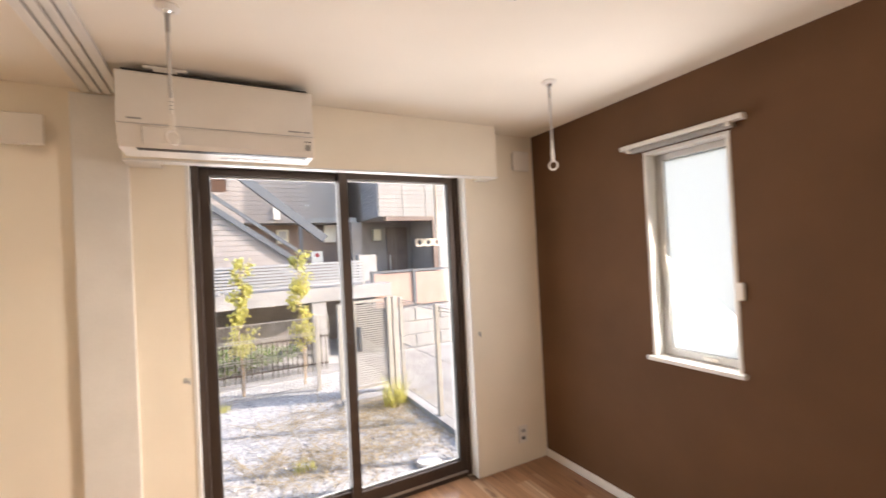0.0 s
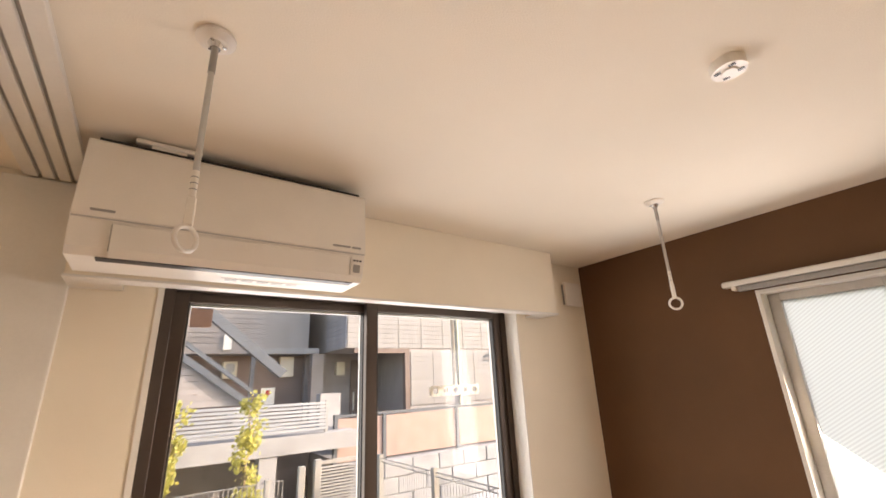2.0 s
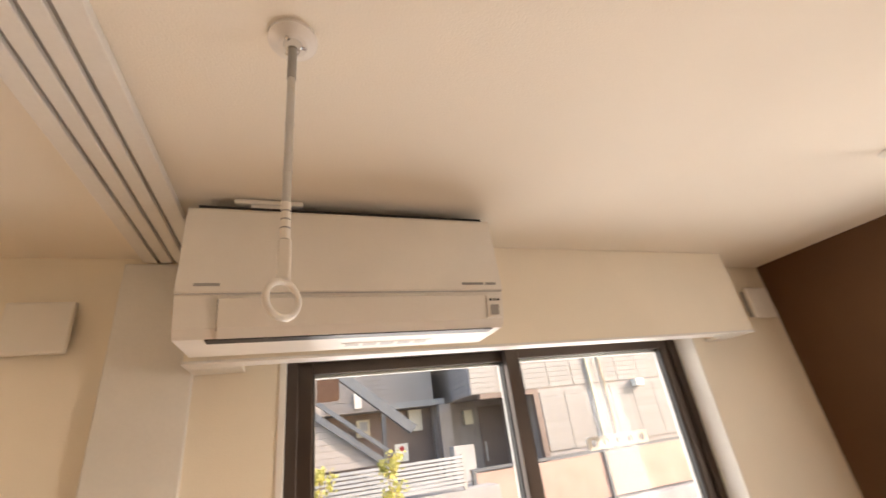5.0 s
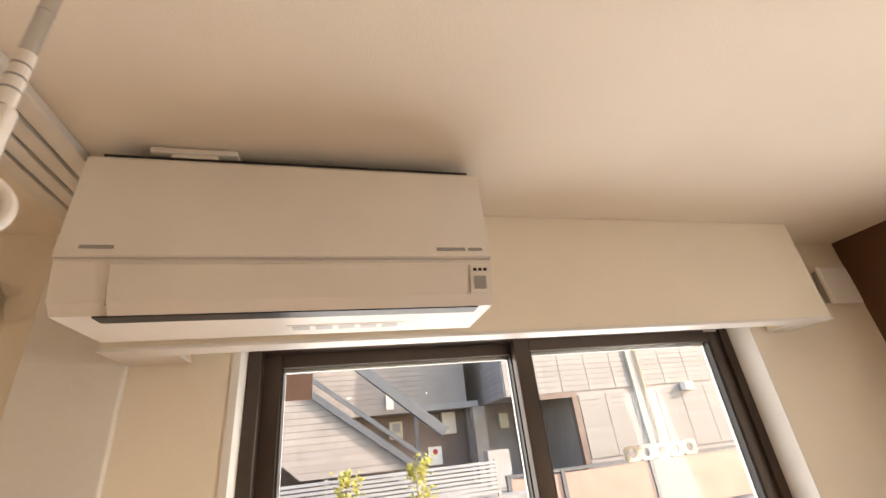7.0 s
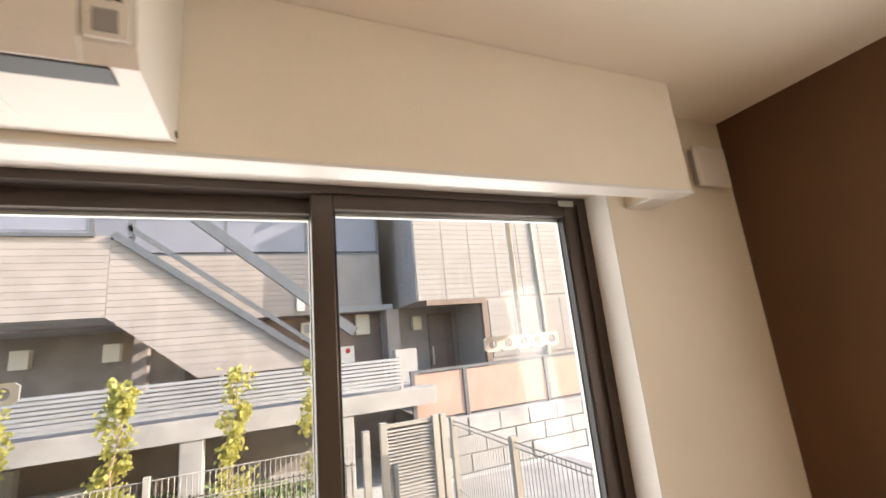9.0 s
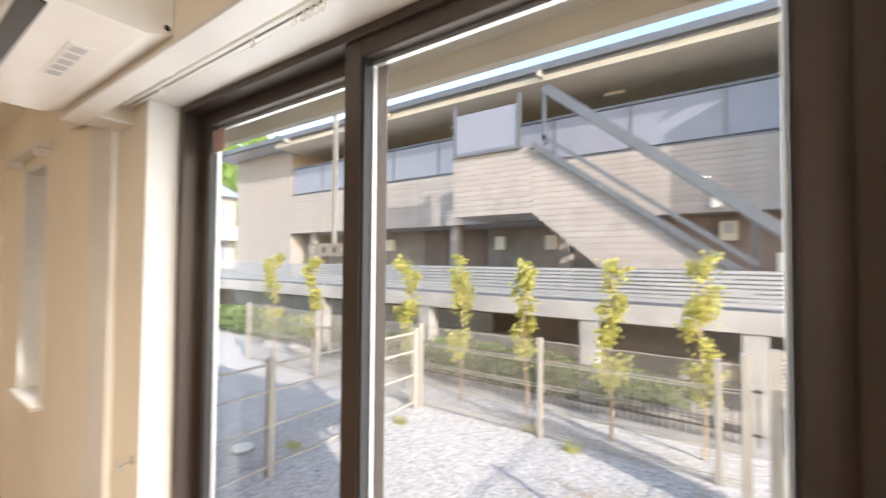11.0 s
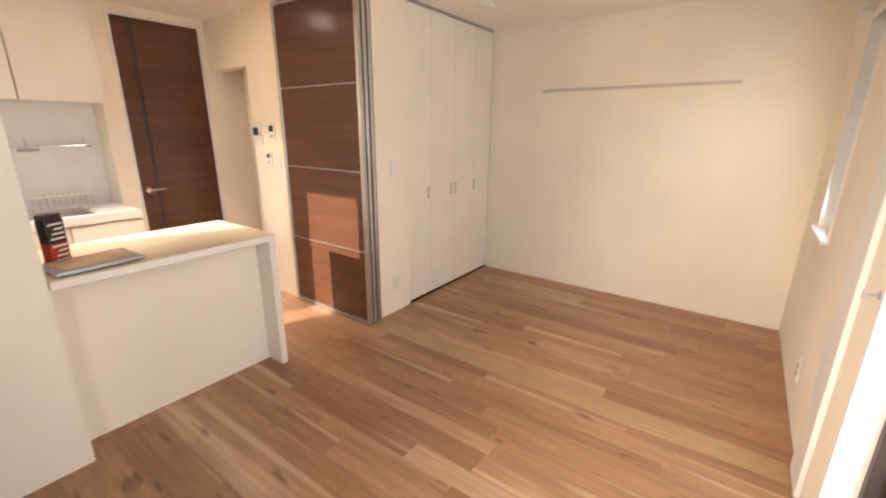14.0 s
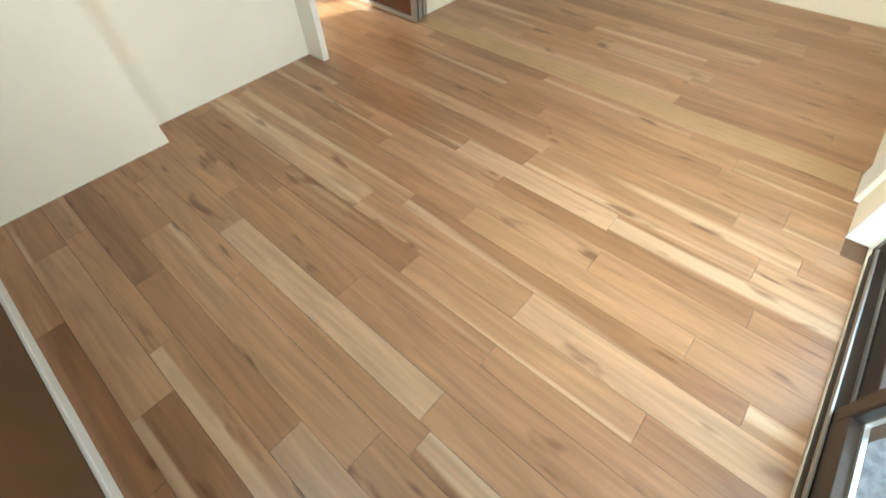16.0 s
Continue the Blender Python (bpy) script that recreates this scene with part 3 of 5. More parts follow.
def sink_unit():
    k = empty("sink_cabinet", (-1.0, -4.5, 0), "white kitchen sink cabinet with a pale stone top", "kitchen cabinet")
    bm = bmesh.new()
    box(bm, -1.705, -0.02, -4.84, -4.235, 0.10, 0.80)
    box(bm, -1.705, -0.02, -4.84, -4.28, 0.0, 0.10)
    part("body", bm, CABINET, k)
    for a, b in ((-1.70, -1.26), (-1.25, -0.81), (-0.80, -0.36)):
        for z0, z1 in ((0.11, 0.55), (0.56, 0.79)):
            bm = bmesh.new()
            box(bm, a, b, -4.234, -4.215, z0, z1, 0.003)
            part("drawer_front", bm, CABINET, k)
    bm = bmesh.new()
    x0, x1, y0, y1 = -1.45, -0.75, -4.72, -4.30
    for b in ((-1.708, x0, -4.845, -4.205), (x1, -0.02, -4.845, -4.205), (x0, x1, -4.845, y0), (x0, x1, y1, -4.205)):
        box(bm, b[0], b[1], b[2], b[3], 0.805, 0.86)
    part("worktop", bm, STONE, k)
    bm = bmesh.new()
    for b in ((x0, x1, y0, y1, 0.66, 0.67), (x0, x0 + 0.01, y0, y1, 0.67, 0.857), (x1 - 0.01, x1, y0, y1, 0.67, 0.857), (x0, x1, y0, y0 + 0.01, 0.67, 0.857), (x0, x1, y1 - 0.01, y1, 0.67, 0.857)):
        box(bm, *b)
    part("basin", bm, STEEL, k)


sink_unit()


def wall_cabinets():
    for a, b in ((-1.705, -1.22), (-1.215, -0.73), (-0.725, -0.24)):
        c = empty("wall_cabinet", ((a + b) / 2, -4.65, 1.66), "white glossy wall cabinet over the sink", "cabinet", "wall cabinets")
        bm = bmesh.new()
        box(bm, a, b, -4.845, -4.52, 1.665, H - 0.03)
        part("body", bm, CABINET, c)
        bm = bmesh.new()
        box(bm, a + 0.002, b - 0.002, -4.519, -4.50, 1.655, H - 0.032, 0.002)
        part("door", bm, CABINET, c)


wall_cabinets()


def kitchen_door():
    d = empty("door_1", (-2.19, -4.6, 0), "closed dark walnut door with a lever handle", "door", kind="structure")
    bm = bmesh.new()
    for b in ((-2.54, -2.515, 0, 2.345), (-1.86, -1.835, 0, 2.345)):
        box(bm, b[0], b[1], -4.66, -4.592, b[2], b[3], 0.002)
    box(bm, -2.515, -1.86, -4.66, -4.592, 2.322, 2.345, 0.002)
    part("door_frame", bm, WOODWHITE, d)
    for a, b in ((-2.513, -2.006), (-1.980, -1.862)):
        bm = bmesh.new()
        box(bm, a, b, -4.645, -4.607, 0.008, 2.32, 0.002)
        part("leaf", bm, WALNUT, d)
    bm = bmesh.new()
    box(bm, -2.006, -1.980, -4.64, -4.612, 0.008, 2.32)
    part("inlay", bm, BRONZE, d)
    bm = bmesh.new()
    tube(bm, (-1.915, -4.607, 0.955), (-1.915, -4.590, 0.955), 0.024, seg=18)
    tube(bm, (-1.915, -4.60, 0.955), (-1.915, -4.555, 0.955), 0.009)
    tube(bm, (-1.908, -4.557, 0.955), (-2.035, -4.557, 0.952), 0.009, 0.007)
    part("door_handle", bm, CHROME, d)


kitchen_door()


# ---- small fittings of the flat ----
def air_conditioner():
    a = empty("air_conditioner", (-2.035, -0.155, 2.0604), "white wall-mounted air conditioner on the boxed-out beam", "air conditioner")
    x0, x1 = -2.457, -1.692
    body = [(-0.154, 2.0689), (-0.154, 2.3630), (-0.375, 2.3630), (-0.395, 2.3471), (-0.402, 2.1400), (-0.387, 2.0731), (-0.372, 2.0540), (-0.20, 2.0540)]
    bm = bmesh.new()
    extrude_profile(bm, body, "x", x0, x1)
    part("body", bm, PLASTIC, a)
    bm = bmesh.new()
    extrude_profile(bm, [(-0.396, 2.3609), (-0.402, 2.3524), (-0.411, 2.1475), (-0.403, 2.1421), (-0.395, 2.1453)], "x", x0 + 0.001, x1 - 0.001)
    part("front_panel", bm, PLASTIC, a)
    bm = bmesh.new()
    extrude_profile(bm, [(-0.4025, 2.1358), (-0.408, 2.1326), (-0.3935, 2.0715), (-0.3775, 2.0525), (-0.3725, 2.0535), (-0.386, 2.0730)], "x", x0 + 0.085, x1 - 0.055)
    part("louvre", bm, PLASTIC, a)
    bm = bmesh.new()
    extrude_profile(bm, [(-0.4022, 2.1336), (-0.4045, 2.1336), (-0.3885, 2.0667), (-0.3862, 2.0678)], "x", x0 + 0.0825, x0 + 0.0855)
    part("louvre_gap", bm, GREYPL, a)
    bm = bmesh.new()
    extrude_profile(bm, [(-0.4026, 2.1326), (-0.4066, 2.1305), (-0.3955, 2.0752), (-0.3915, 2.0752)], "x", x1 - 0.048, x1 - 0.006)
    pl = part("indicator_panel", bm, PLASTIC, a)
    bm = bmesh.new()
    extrude_profile(bm, [(-0.4030, 2.1071), (-0.4040, 2.1071), (-0.3985, 2.0816), (-0.3975, 2.0816)], "x", x1 - 0.040, x1 - 0.016)
    part("receiver", bm, GREYPL, pl, "grey receiver window")
    for i in range(3):
        bm = bmesh.new()
        extrude_profile(bm, [(-0.4062, 2.1230), (-0.4072, 2.1230), (-0.4062, 2.1177), (-0.4052, 2.1177)], "x", x1 - 0.042 + 0.011 * i, x1 - 0.035 + 0.011 * i)
        part("mark", bm, BLACK, pl)
    bm = bmesh.new()
    extrude_profile(bm, [(-0.4028, 2.1451), (-0.4085, 2.1451), (-0.4080, 2.1430), (-0.4028, 2.1430)], "x", x0 + 0.002, x1 - 0.002)
    part("panel_gap", bm, LIGHTG, a)
    # maker's mark and series mark as plain bars
    for xa, xb in ((x0 + 0.035, x0 + 0.085), (x1 - 0.115, x1 - 0.055), (x1 - 0.048, x1 - 0.018)):
        bm = bmesh.new()
        box(bm, xa, xb, -0.4118, -0.4095, 2.1602, 2.1666)
        part("lettering_bar", bm, GREYPL, a)
    # outlet slot, caution label and screw underneath
    bm = bmesh.new()
    box(bm, x0 + 0.06, x1 - 0.03, -0.372, -0.338, 2.0510, 2.0560)
    part("outlet_slot", bm, BLACK, a)
    bm = bmesh.new()
    box(bm, -2.1029, -1.86, -0.275, -0.235, 2.0529, 2.0545)
    lb = part("caution_label", bm, PLASTIC, a)
    for i in range(5):
        bm = bmesh.new()
        box(bm, -2.0922 + 0.046 * i, -2.0582 + 0.046 * i, -0.268, -0.243, 2.0521, 2.0535)
        part("print_bar", bm, LIGHTG, lb)
    # added black grille slats darken the shadow gap above; cleaner tab on top
    bm = bmesh.new()
    for i in range(14):
        box(bm, x0 + 0.02, x1 - 0.02, -0.392 + 0.022 * i, -0.374 + 0.022 * i, 2.3577, 2.3705)
    part("intake_grille", bm, BLACK, a)
    bm = bmesh.new()
    box(bm, -2.3630, -2.2037, -0.394, -0.362, 2.3811, 2.3938, 0.003)
    box(bm, -2.3259, -2.2409, -0.388, -0.368, 2.3620, 2.3822)
    part("top_cleaner", bm, PLASTIC, a)
    bm = bmesh.new()
    tube(bm, (x1 + 0.0015, -0.165, 2.0795), (x1 - 0.004, -0.165, 2.0795), 0.006)
    part("screw_cap", bm, BLACK, a)


air_conditioner()


def laundry_hanger(x, y, turn, label):
    t = empty("laundry_hanger", (x, y, H), label, "laundry hanger", "ceiling laundry hangers")
    bm = bmesh.new()
    tube(bm, (x, y, H - 0.007), (x, y, H - 0.0005), 0.037, 0.037, 32)
    tube(bm, (x, y, H - 0.015), (x, y, H - 0.007), 0.022, 0.036, 32)
    part("ceiling_plate", bm, PLASTIC, t, smooth=False)
    bm = bmesh.new()
    tube(bm, (x, y, H - 0.026), (x, y, H - 0.0145), 0.010, 0.015, 20)
    for i in range(3):
        u = 2.1 * i
        tube(bm, (x + 0.017 * math.cos(u), y + 0.017 * math.sin(u), H - 0.018), (x + 0.017 * math.cos(u), y + 0.017 * math.sin(u), H - 0.013), 0.003, seg=8)
    part("socket", bm, CHROME, t, "chrome screw socket")
    bm = bmesh.new()
    tube(bm, (x, y, H - 0.085), (x, y, H - 0.026), 0.0068, seg=14)
    part("collar", bm, GREYPL, t)
    bm = bmesh.new()
    tube(bm, (x, y, H - 0.345), (x, y, H - 0.085), 0.0056, seg=14)
    for z in (0.17, 0.25):
        tube(bm, (x, y, H - z), (x, y, H - z - 0.003), 0.0061, seg=14)
    part("rod", bm, ALU, t)
    bm = bmesh.new()
    tube(bm, (x, y, H - 0.352), (x, y, H - 0.300), 0.0062, seg=14)
    lb = part("size_label", bm, PLASTIC, t)
    for i in range(3):
        bm = bmesh.new()
        tube(bm, (x, y, H - 0.312 - 0.012 * i), (x, y, H - 0.314 - 0.012 * i), 0.0064, seg=14)
        part("print_bar", bm, GREYPL, lb)
    bm = bmesh.new()
    box(bm, x - 0.008, x + 0.008, y - 0.006, y + 0.006, H - 0.406, H - 0.352, 0.003)
    part("holder", bm, PLASTIC, t)
    bm = bmesh.new()
    ring(bm, Matrix.Translation((x, y, H - 0.4285)) @ Matrix.Rotation(radians(turn), 4, "Z") @ Matrix.Rotation(radians(90), 4, "X"), 0.0218, 0.0042)
    part("ring", bm, PLASTIC, t, smooth=True)


laundry_hanger(-2.228, -0.871, 38, "white ceiling laundry hanger rod with a ring near the air conditioner")
laundry_hanger(-0.604, -0.866, -60, "white ceiling laundry hanger rod with a ring near the brown wall")


def ceiling_socket(x, y, name, label, r=0.05, dark=True):
    t = empty(name, (x, y, H), label, "ceiling fitting")
    bm = bmesh.new()
    tube(bm, (x, y, H - 0.024), (x, y, H - 0.0005), r, r * 1.04, 28)
    part("base", bm, PLASTIC, t)
    bm = bmesh.new()
    tube(bm, (x, y, H - 0.028), (x, y, H - 0.024), r * 0.42, r * 0.5, 20)
    part("cap", bm, PLASTIC, t)
    if dark:
        for i in range(4):
            u = 0.6 + math.pi / 2 * i
            bm = bmesh.new()
            box(bm, x + 0.66 * r * math.cos(u) - 0.004, x + 0.66 * r * math.cos(u) + 0.004, y + 0.66 * r * math.sin(u) - 0.007, y + 0.66 * r * math.sin(u) + 0.007, H - 0.0255, H - 0.0235)
            part("slot", bm, BLACK, t)


ceiling_socket(-1.235, -1.403, "lamp_socket", "white ceiling lamp socket with dark slots, no lamp hung", 0.036)
ceiling_socket(-3.49, -1.41, "lamp_socket", "white ceiling lamp socket in the smaller room", 0.045)
ceiling_socket(-3.563, -2.235, "smoke_detector", "round white smoke detector on the ceiling", 0.055, False)
ceiling_socket(-1.655, -3.74, "smoke_detector", "round white smoke detector near the kitchen", 0.05, False)


def downlight(x, y):
    t = empty("downlight", (x, y, H), "lit round recessed downlight with a white rim", "downlight", "kitchen downlights")
    bm = bmesh.new()
    ring(bm, Matrix.Translation((x, y, H - 0.003)), 0.052, 0.006, 32)
    part("rim", bm, PLASTIC, t, smooth=True)
    bm = bmesh.new()
    tube(bm, (x, y, H - 0.004), (x, y, H - 0.0015), 0.048, seg=28)
    part("lens", bm, LAMP, t)
    d = bpy.data.lights.new("downlight_lamp", "AREA")
    d.shape, d.size, d.energy, d.color = "DISK", 0.09, 2.0, (1, 0.90, 0.76)
    d.spread = radians(75)
    lo = new("downlight_lamp", d)
    lo.matrix_world = look((x, y, H - 0.012), (x, y, 0))


LAMP = glow("lamp_lens", (1.0, 0.85, 0.65), 20)
downlight(-1.894, -3.70)
downlight(-0.95, -3.75)


def vent_cover(x0, x1, z0, z1, label):
    t = empty("wall_vent", ((x0 + x1) / 2, 0, (z0 + z1) / 2), label, "wall vent", "square wall vents")
    bm = bmesh.new()
    box(bm, x0 + 0.012, x1 - 0.012, -0.022, -0.001, z0 + 0.012, z1 - 0.012)
    part("backing", bm, GREYPL, t)
    bm = bmesh.new()
    box(bm, x0, x1, -0.040, -0.022, z0, z1, 0.006)
    part("cover", bm, PLASTIC, t)


vent_cover(-2.925, -2.776, 2.118, 2.257, "square white air vent cover on the wall of the smaller room")
vent_cover(-0.208, -0.060, 2.132, 2.279, "square white air vent cover in the corner by the brown wall")


def plate(name, axis, at, w, h, label, category, marks=()):
    """A wall plate on a wall across axis, with marks (du, dz, w, h, material)."""
    x, y, z = at
    t = empty(name, at, label, category)

    def put(nm, du, dz, w, h, d0, d1, m, par):
        bm = bmesh.new()
        if axis == "x":
            box(bm, x + d0, x + d1, y + du - w / 2, y + du + w / 2, z + dz - h / 2, z + dz + h / 2, 0.0015)
        elif axis == "-y":
            box(bm, x + du - w / 2, x + du + w / 2, y - d1, y - d0, z + dz - h / 2, z + dz + h / 2, 0.0015)
        else:
            box(bm, x + du - w / 2, x + du + w / 2, y + d0, y + d1, z + dz - h / 2, z + dz + h / 2, 0.0015)
        return part(nm, bm, m, par)

    base = put("plate", 0, 0, w, h, 0.0005, 0.011, PLASTIC, t)
    for nm, du, dz, mw, mh, m in marks:
        put(nm, du, dz, mw, mh, 0.011, 0.0135, m, base)
    return t


plate("wall_outlet", "-y", (-0.225, 0, 0.215), 0.075, 0.12, "white double wall outlet low on the wall", "outlet", [("socket", -0.0, 0.025, 0.030, 0.022, GREYPL), ("socket", 0.0, -0.028, 0.030, 0.022, BLACK)])
plate("wall_outlet", "-y", (-3.20, 0, 0.25), 0.075, 0.12, "white wall outlet in the smaller room", "outlet", [("socket", 0, 0.022, 0.03, 0.022, GREYPL), ("socket", 0, -0.022, 0.03, 0.022, GREYPL)])
plate("intercom", "x", (-2.57, -3.90, 1.43), 0.15, 0.17, "white video intercom with a dark screen", "intercom", [("screen", -0.01, 0.02, 0.075, 0.065, BLACK), ("button", 0.055, 0.0, 0.014, 0.05, GREYPL)])
plate("bath_control", "x", (-2.57, -3.68, 1.455), 0.10, 0.14, "white bath heater control panel with a dark screen", "control panel", [("screen", 0.0, 0.02, 0.06, 0.05, BLACK), ("button", 0.0, -0.04, 0.05, 0.014, GREYPL)])
plate("floor_heat_control", "x", (-2.57, -3.76, 1.225), 0.085, 0.12, "small white control panel with a dark display", "control panel", [("display", 0.0, 0.025, 0.05, 0.03, BLACK), ("button", 0.0, -0.03, 0.02, 0.02, GREYPL)])
plate("light_switch", "x", (-2.57, -3.62, 1.215), 0.07, 0.12, "white light switch plate beside the control panels", "light switch", [("rocker", 0, 0, 0.03, 0.06, WOODWHITE)])
plate("light_switch", "y", (-2.885, YB, 1.19), 0.07, 0.12, "white light switch plate beside the closet", "light switch", [("rocker", 0, 0, 0.03, 0.06, WOODWHITE)])
plate("wall_outlet", "y", (-2.885, YB, 0.25), 0.07, 0.12, "white wall outlet beside the closet", "outlet", [("socket", 0, 0.02, 0.03, 0.022, WOODWHITE), ("socket", 0, -0.025, 0.03, 0.022, WOODWHITE)])


def curtain_hook(x, sgn):
    t = empty("curtain_hook", (x, 0, 0.985), "small grey curtain tieback hook on the wall", "hook", "curtain tieback hooks")
    bm = bmesh.new()
    box(bm, x - 0.009, x + 0.009, -0.006, -0.0005, 0.972, 0.998, 0.002)
    part("base", bm, GREYPL, t)
    bm = bmesh.new()
    tube(bm, (x, -0.004, 0.985), (x + 0.02 * sgn, -0.045, 0.985), 0.003, seg=8)
    tube(bm, (x + 0.02 * sgn, -0.045, 0.970), (x + 0.02 * sgn, -0.045, 1.005), 0.003, seg=8)
    part("prong", bm, GREYPL, t)


curtain_hook(-2.290, 1)
curtain_hook(-0.55, -1)


def picture_rail():
    t = empty("picture_rail", (XL, -1.31, 1.825), "slim white picture rail with small hooks", "picture rail")
    bm = bmesh.new()
    extrude_profile(bm, [(XL + 0.0005, 1.815), (XL + 0.0005, 1.838), (XL + 0.012, 1.838), (XL + 0.016, 1.832), (XL + 0.016, 1.822), (XL + 0.009, 1.820), (XL + 0.009, 1.815)], "y", -2.08, -0.545)
    part("rail", bm, SOFFIT, t)
    for y in (-1.93, -1.50, -1.10, -0.80):
        bm = bmesh.new()
        box(bm, XL + 0.010, XL + 0.020, y - 0.006, y + 0.006, 1.795, 1.819, 0.002)
        part("rail_hook", bm, PLASTIC, t)


picture_rail()


def curtain_rail():
    t = empty("curtain_rail", (-1.44, -0.06, 2.12), "white double curtain rail with ring runners inside the curtain box", "curtain rail")
    zb = 2.098
    for y in (-0.079, -0.024):
        bm = bmesh.new()
        box(bm, CB0 + 0.004, CB1 - 0.004, y - 0.014, y - 0.003, zb, 2.127, 0.001)
        box(bm, CB0 + 0.004, CB1 - 0.004, y + 0.003, y + 0.014, zb, 2.127, 0.001)
        rail = part("rail", bm, WOODWHITE, t)
        bm = bmesh.new()
        box(bm, CB0 + 0.006, CB1 - 0.006, y - 0.0029, y + 0.0029, zb + 0.004, 2.127)
        part("slot", bm, BLACK, rail)
    for y, xs in ((-0.024, (-1.62, -1.47, -1.44, -1.42, -1.40, -1.38, -1.12, -1.05, -0.97, -0.84, -0.74, -2.1)), (-0.079, (-2.30, -2.27, -1.98, -1.33, -0.92, -0.62))):
        for x in xs:
            bm = bmesh.new()
            tube(bm, (x, y, zb + 0.006), (x, y, zb - 0.006), 0.004, seg=8)
            ring(bm, Matrix.Translation((x, y, zb - 0.012)) @ Matrix.Rotation(radians(90), 4, "X"), 0.007, 0.0014, 14, 6)
            part("runner", bm, PLASTIC, t)
    for x in (-2.28, -1.98, -1.30, -0.72):
        bm = bmesh.new()
        box(bm, x - 0.018, x + 0.018, -0.066, -0.037, zb + 0.004, 2.127, 0.003)
        tube(bm, (x, -0.051, zb + 0.006), (x, -0.051, zb - 0.001), 0.006, seg=10)
        part("bracket", bm, PLASTIC, t)
    for y in (-0.079, -0.024):
        for x in (CB0 + 0.003, CB1 - 0.003):
            bm = bmesh.new()
            box(bm, x - 0.003, x + 0.003, y - 0.016, y + 0.016, zb - 0.003, 2.1272, 0.001)
            part("end_cap", bm, PLASTIC, t)


curtain_rail()

# oak floor threshold of the partition, with three shallow grooves
threshold = empty("floor_track", (-2.66, -1.31, 0), "pale golden oak floor strip with three sliding grooves", "track", kind="structure")
for gx in (-2.700, -2.661, -2.622, -2.583):
    bm = bmesh.new()
    box(bm, gx, gx + 0.034, -2.60, -0.03, -0.001, 0.0022, 0.0006)
    part("strip", bm, GUIDE, threshold)



# ---- kitchen things ----
def faucet():
    t = empty("kitchen_faucet", (-1.10, -4.77, 0.86), "chrome single-lever kitchen faucet behind the sink", "faucet")
    bm = bmesh.new()
    tube(bm, (-1.10, -4.77, 0.86), (-1.10, -4.77, 0.99), 0.024, 0.022, 18)
    part("body", bm, CHROME, t)
    bm = bmesh.new()
    tube(bm, (-1.10, -4.77, 0.96), (-1.10, -4.56, 1.08), 0.014, 0.013, 14)
    tube(bm, (-1.10, -4.565, 1.085), (-1.10, -4.55, 1.03), 0.017, 0.016, 14)
    part("spout", bm, CHROME, t)
    bm = bmesh.new()
    tube(bm, (-1.10, -4.775, 0.99), (-1.06, -4.70, 1.07), 0.008, 0.010, 10)
    part("lever", bm, CHROME, t)


faucet()


def dish_rack():
    t = empty("dish_rack", (-1.32, -4.62, 0.86), "thin wire dish rack by the sink", "dish rack")
    bm = bmesh.new()
    for z in (0.866, 0.985):
        for a, b in (((-1.50, -4.75), (-1.18, -4.75)), ((-1.18, -4.75), (-1.18, -4.50)), ((-1.18, -4.50), (-1.50, -4.50)), ((-1.50, -4.50), (-1.50, -4.75))):
            tube(bm, (*a, z), (*b, z), 0.003, seg=6)
    part("rim", bm, CHROME, t)
    bm = bmesh.new()
    for i in range(9):
        x = -1.49 + 0.0375 * i
        tube(bm, (x, -4.50, 0.985), (x, -4.50, 0.866), 0.002, seg=6)
        tube(bm, (x, -4.50, 0.866), (x, -4.75, 0.866), 0.002, seg=6)
        tube(bm, (x, -4.75, 0.866), (x, -4.75, 0.985), 0.002, seg=6)
    tagged(part("wires", bm, CHROME, t), kind="stuff")


dish_rack()


def utensil_shelf():
    t = empty("wall_shelf", (-1.3, -4.79, 1.33), "slim steel drying shelf on the kitchen wall", "shelf")
    bm = bmesh.new()
    for y in (-4.84, -4.78, -4.72):
        tube(bm, (-1.62, y, 1.335), (-0.80, y, 1.335), 0.005, seg=8)
    part("rods", bm, CHROME, t)
    for x in (-1.60, -1.25, -0.85):
        bm = bmesh.new()
        box(bm, x - 0.006, x + 0.006, -4.849, -4.715, 1.318, 1.330, 0.002)
        box(bm, x - 0.006, x + 0.006, -4.849, -4.843, 1.318, 1.40, 0.002)
        part("bracket", bm, STEEL, t)
    bm = bmesh.new()
    box(bm, -1.30, -1.18, -4.735, -4.715, 1.300, 1.322, 0.003)
    part("hook_clip", bm, GREYPL, t)


utensil_shelf()


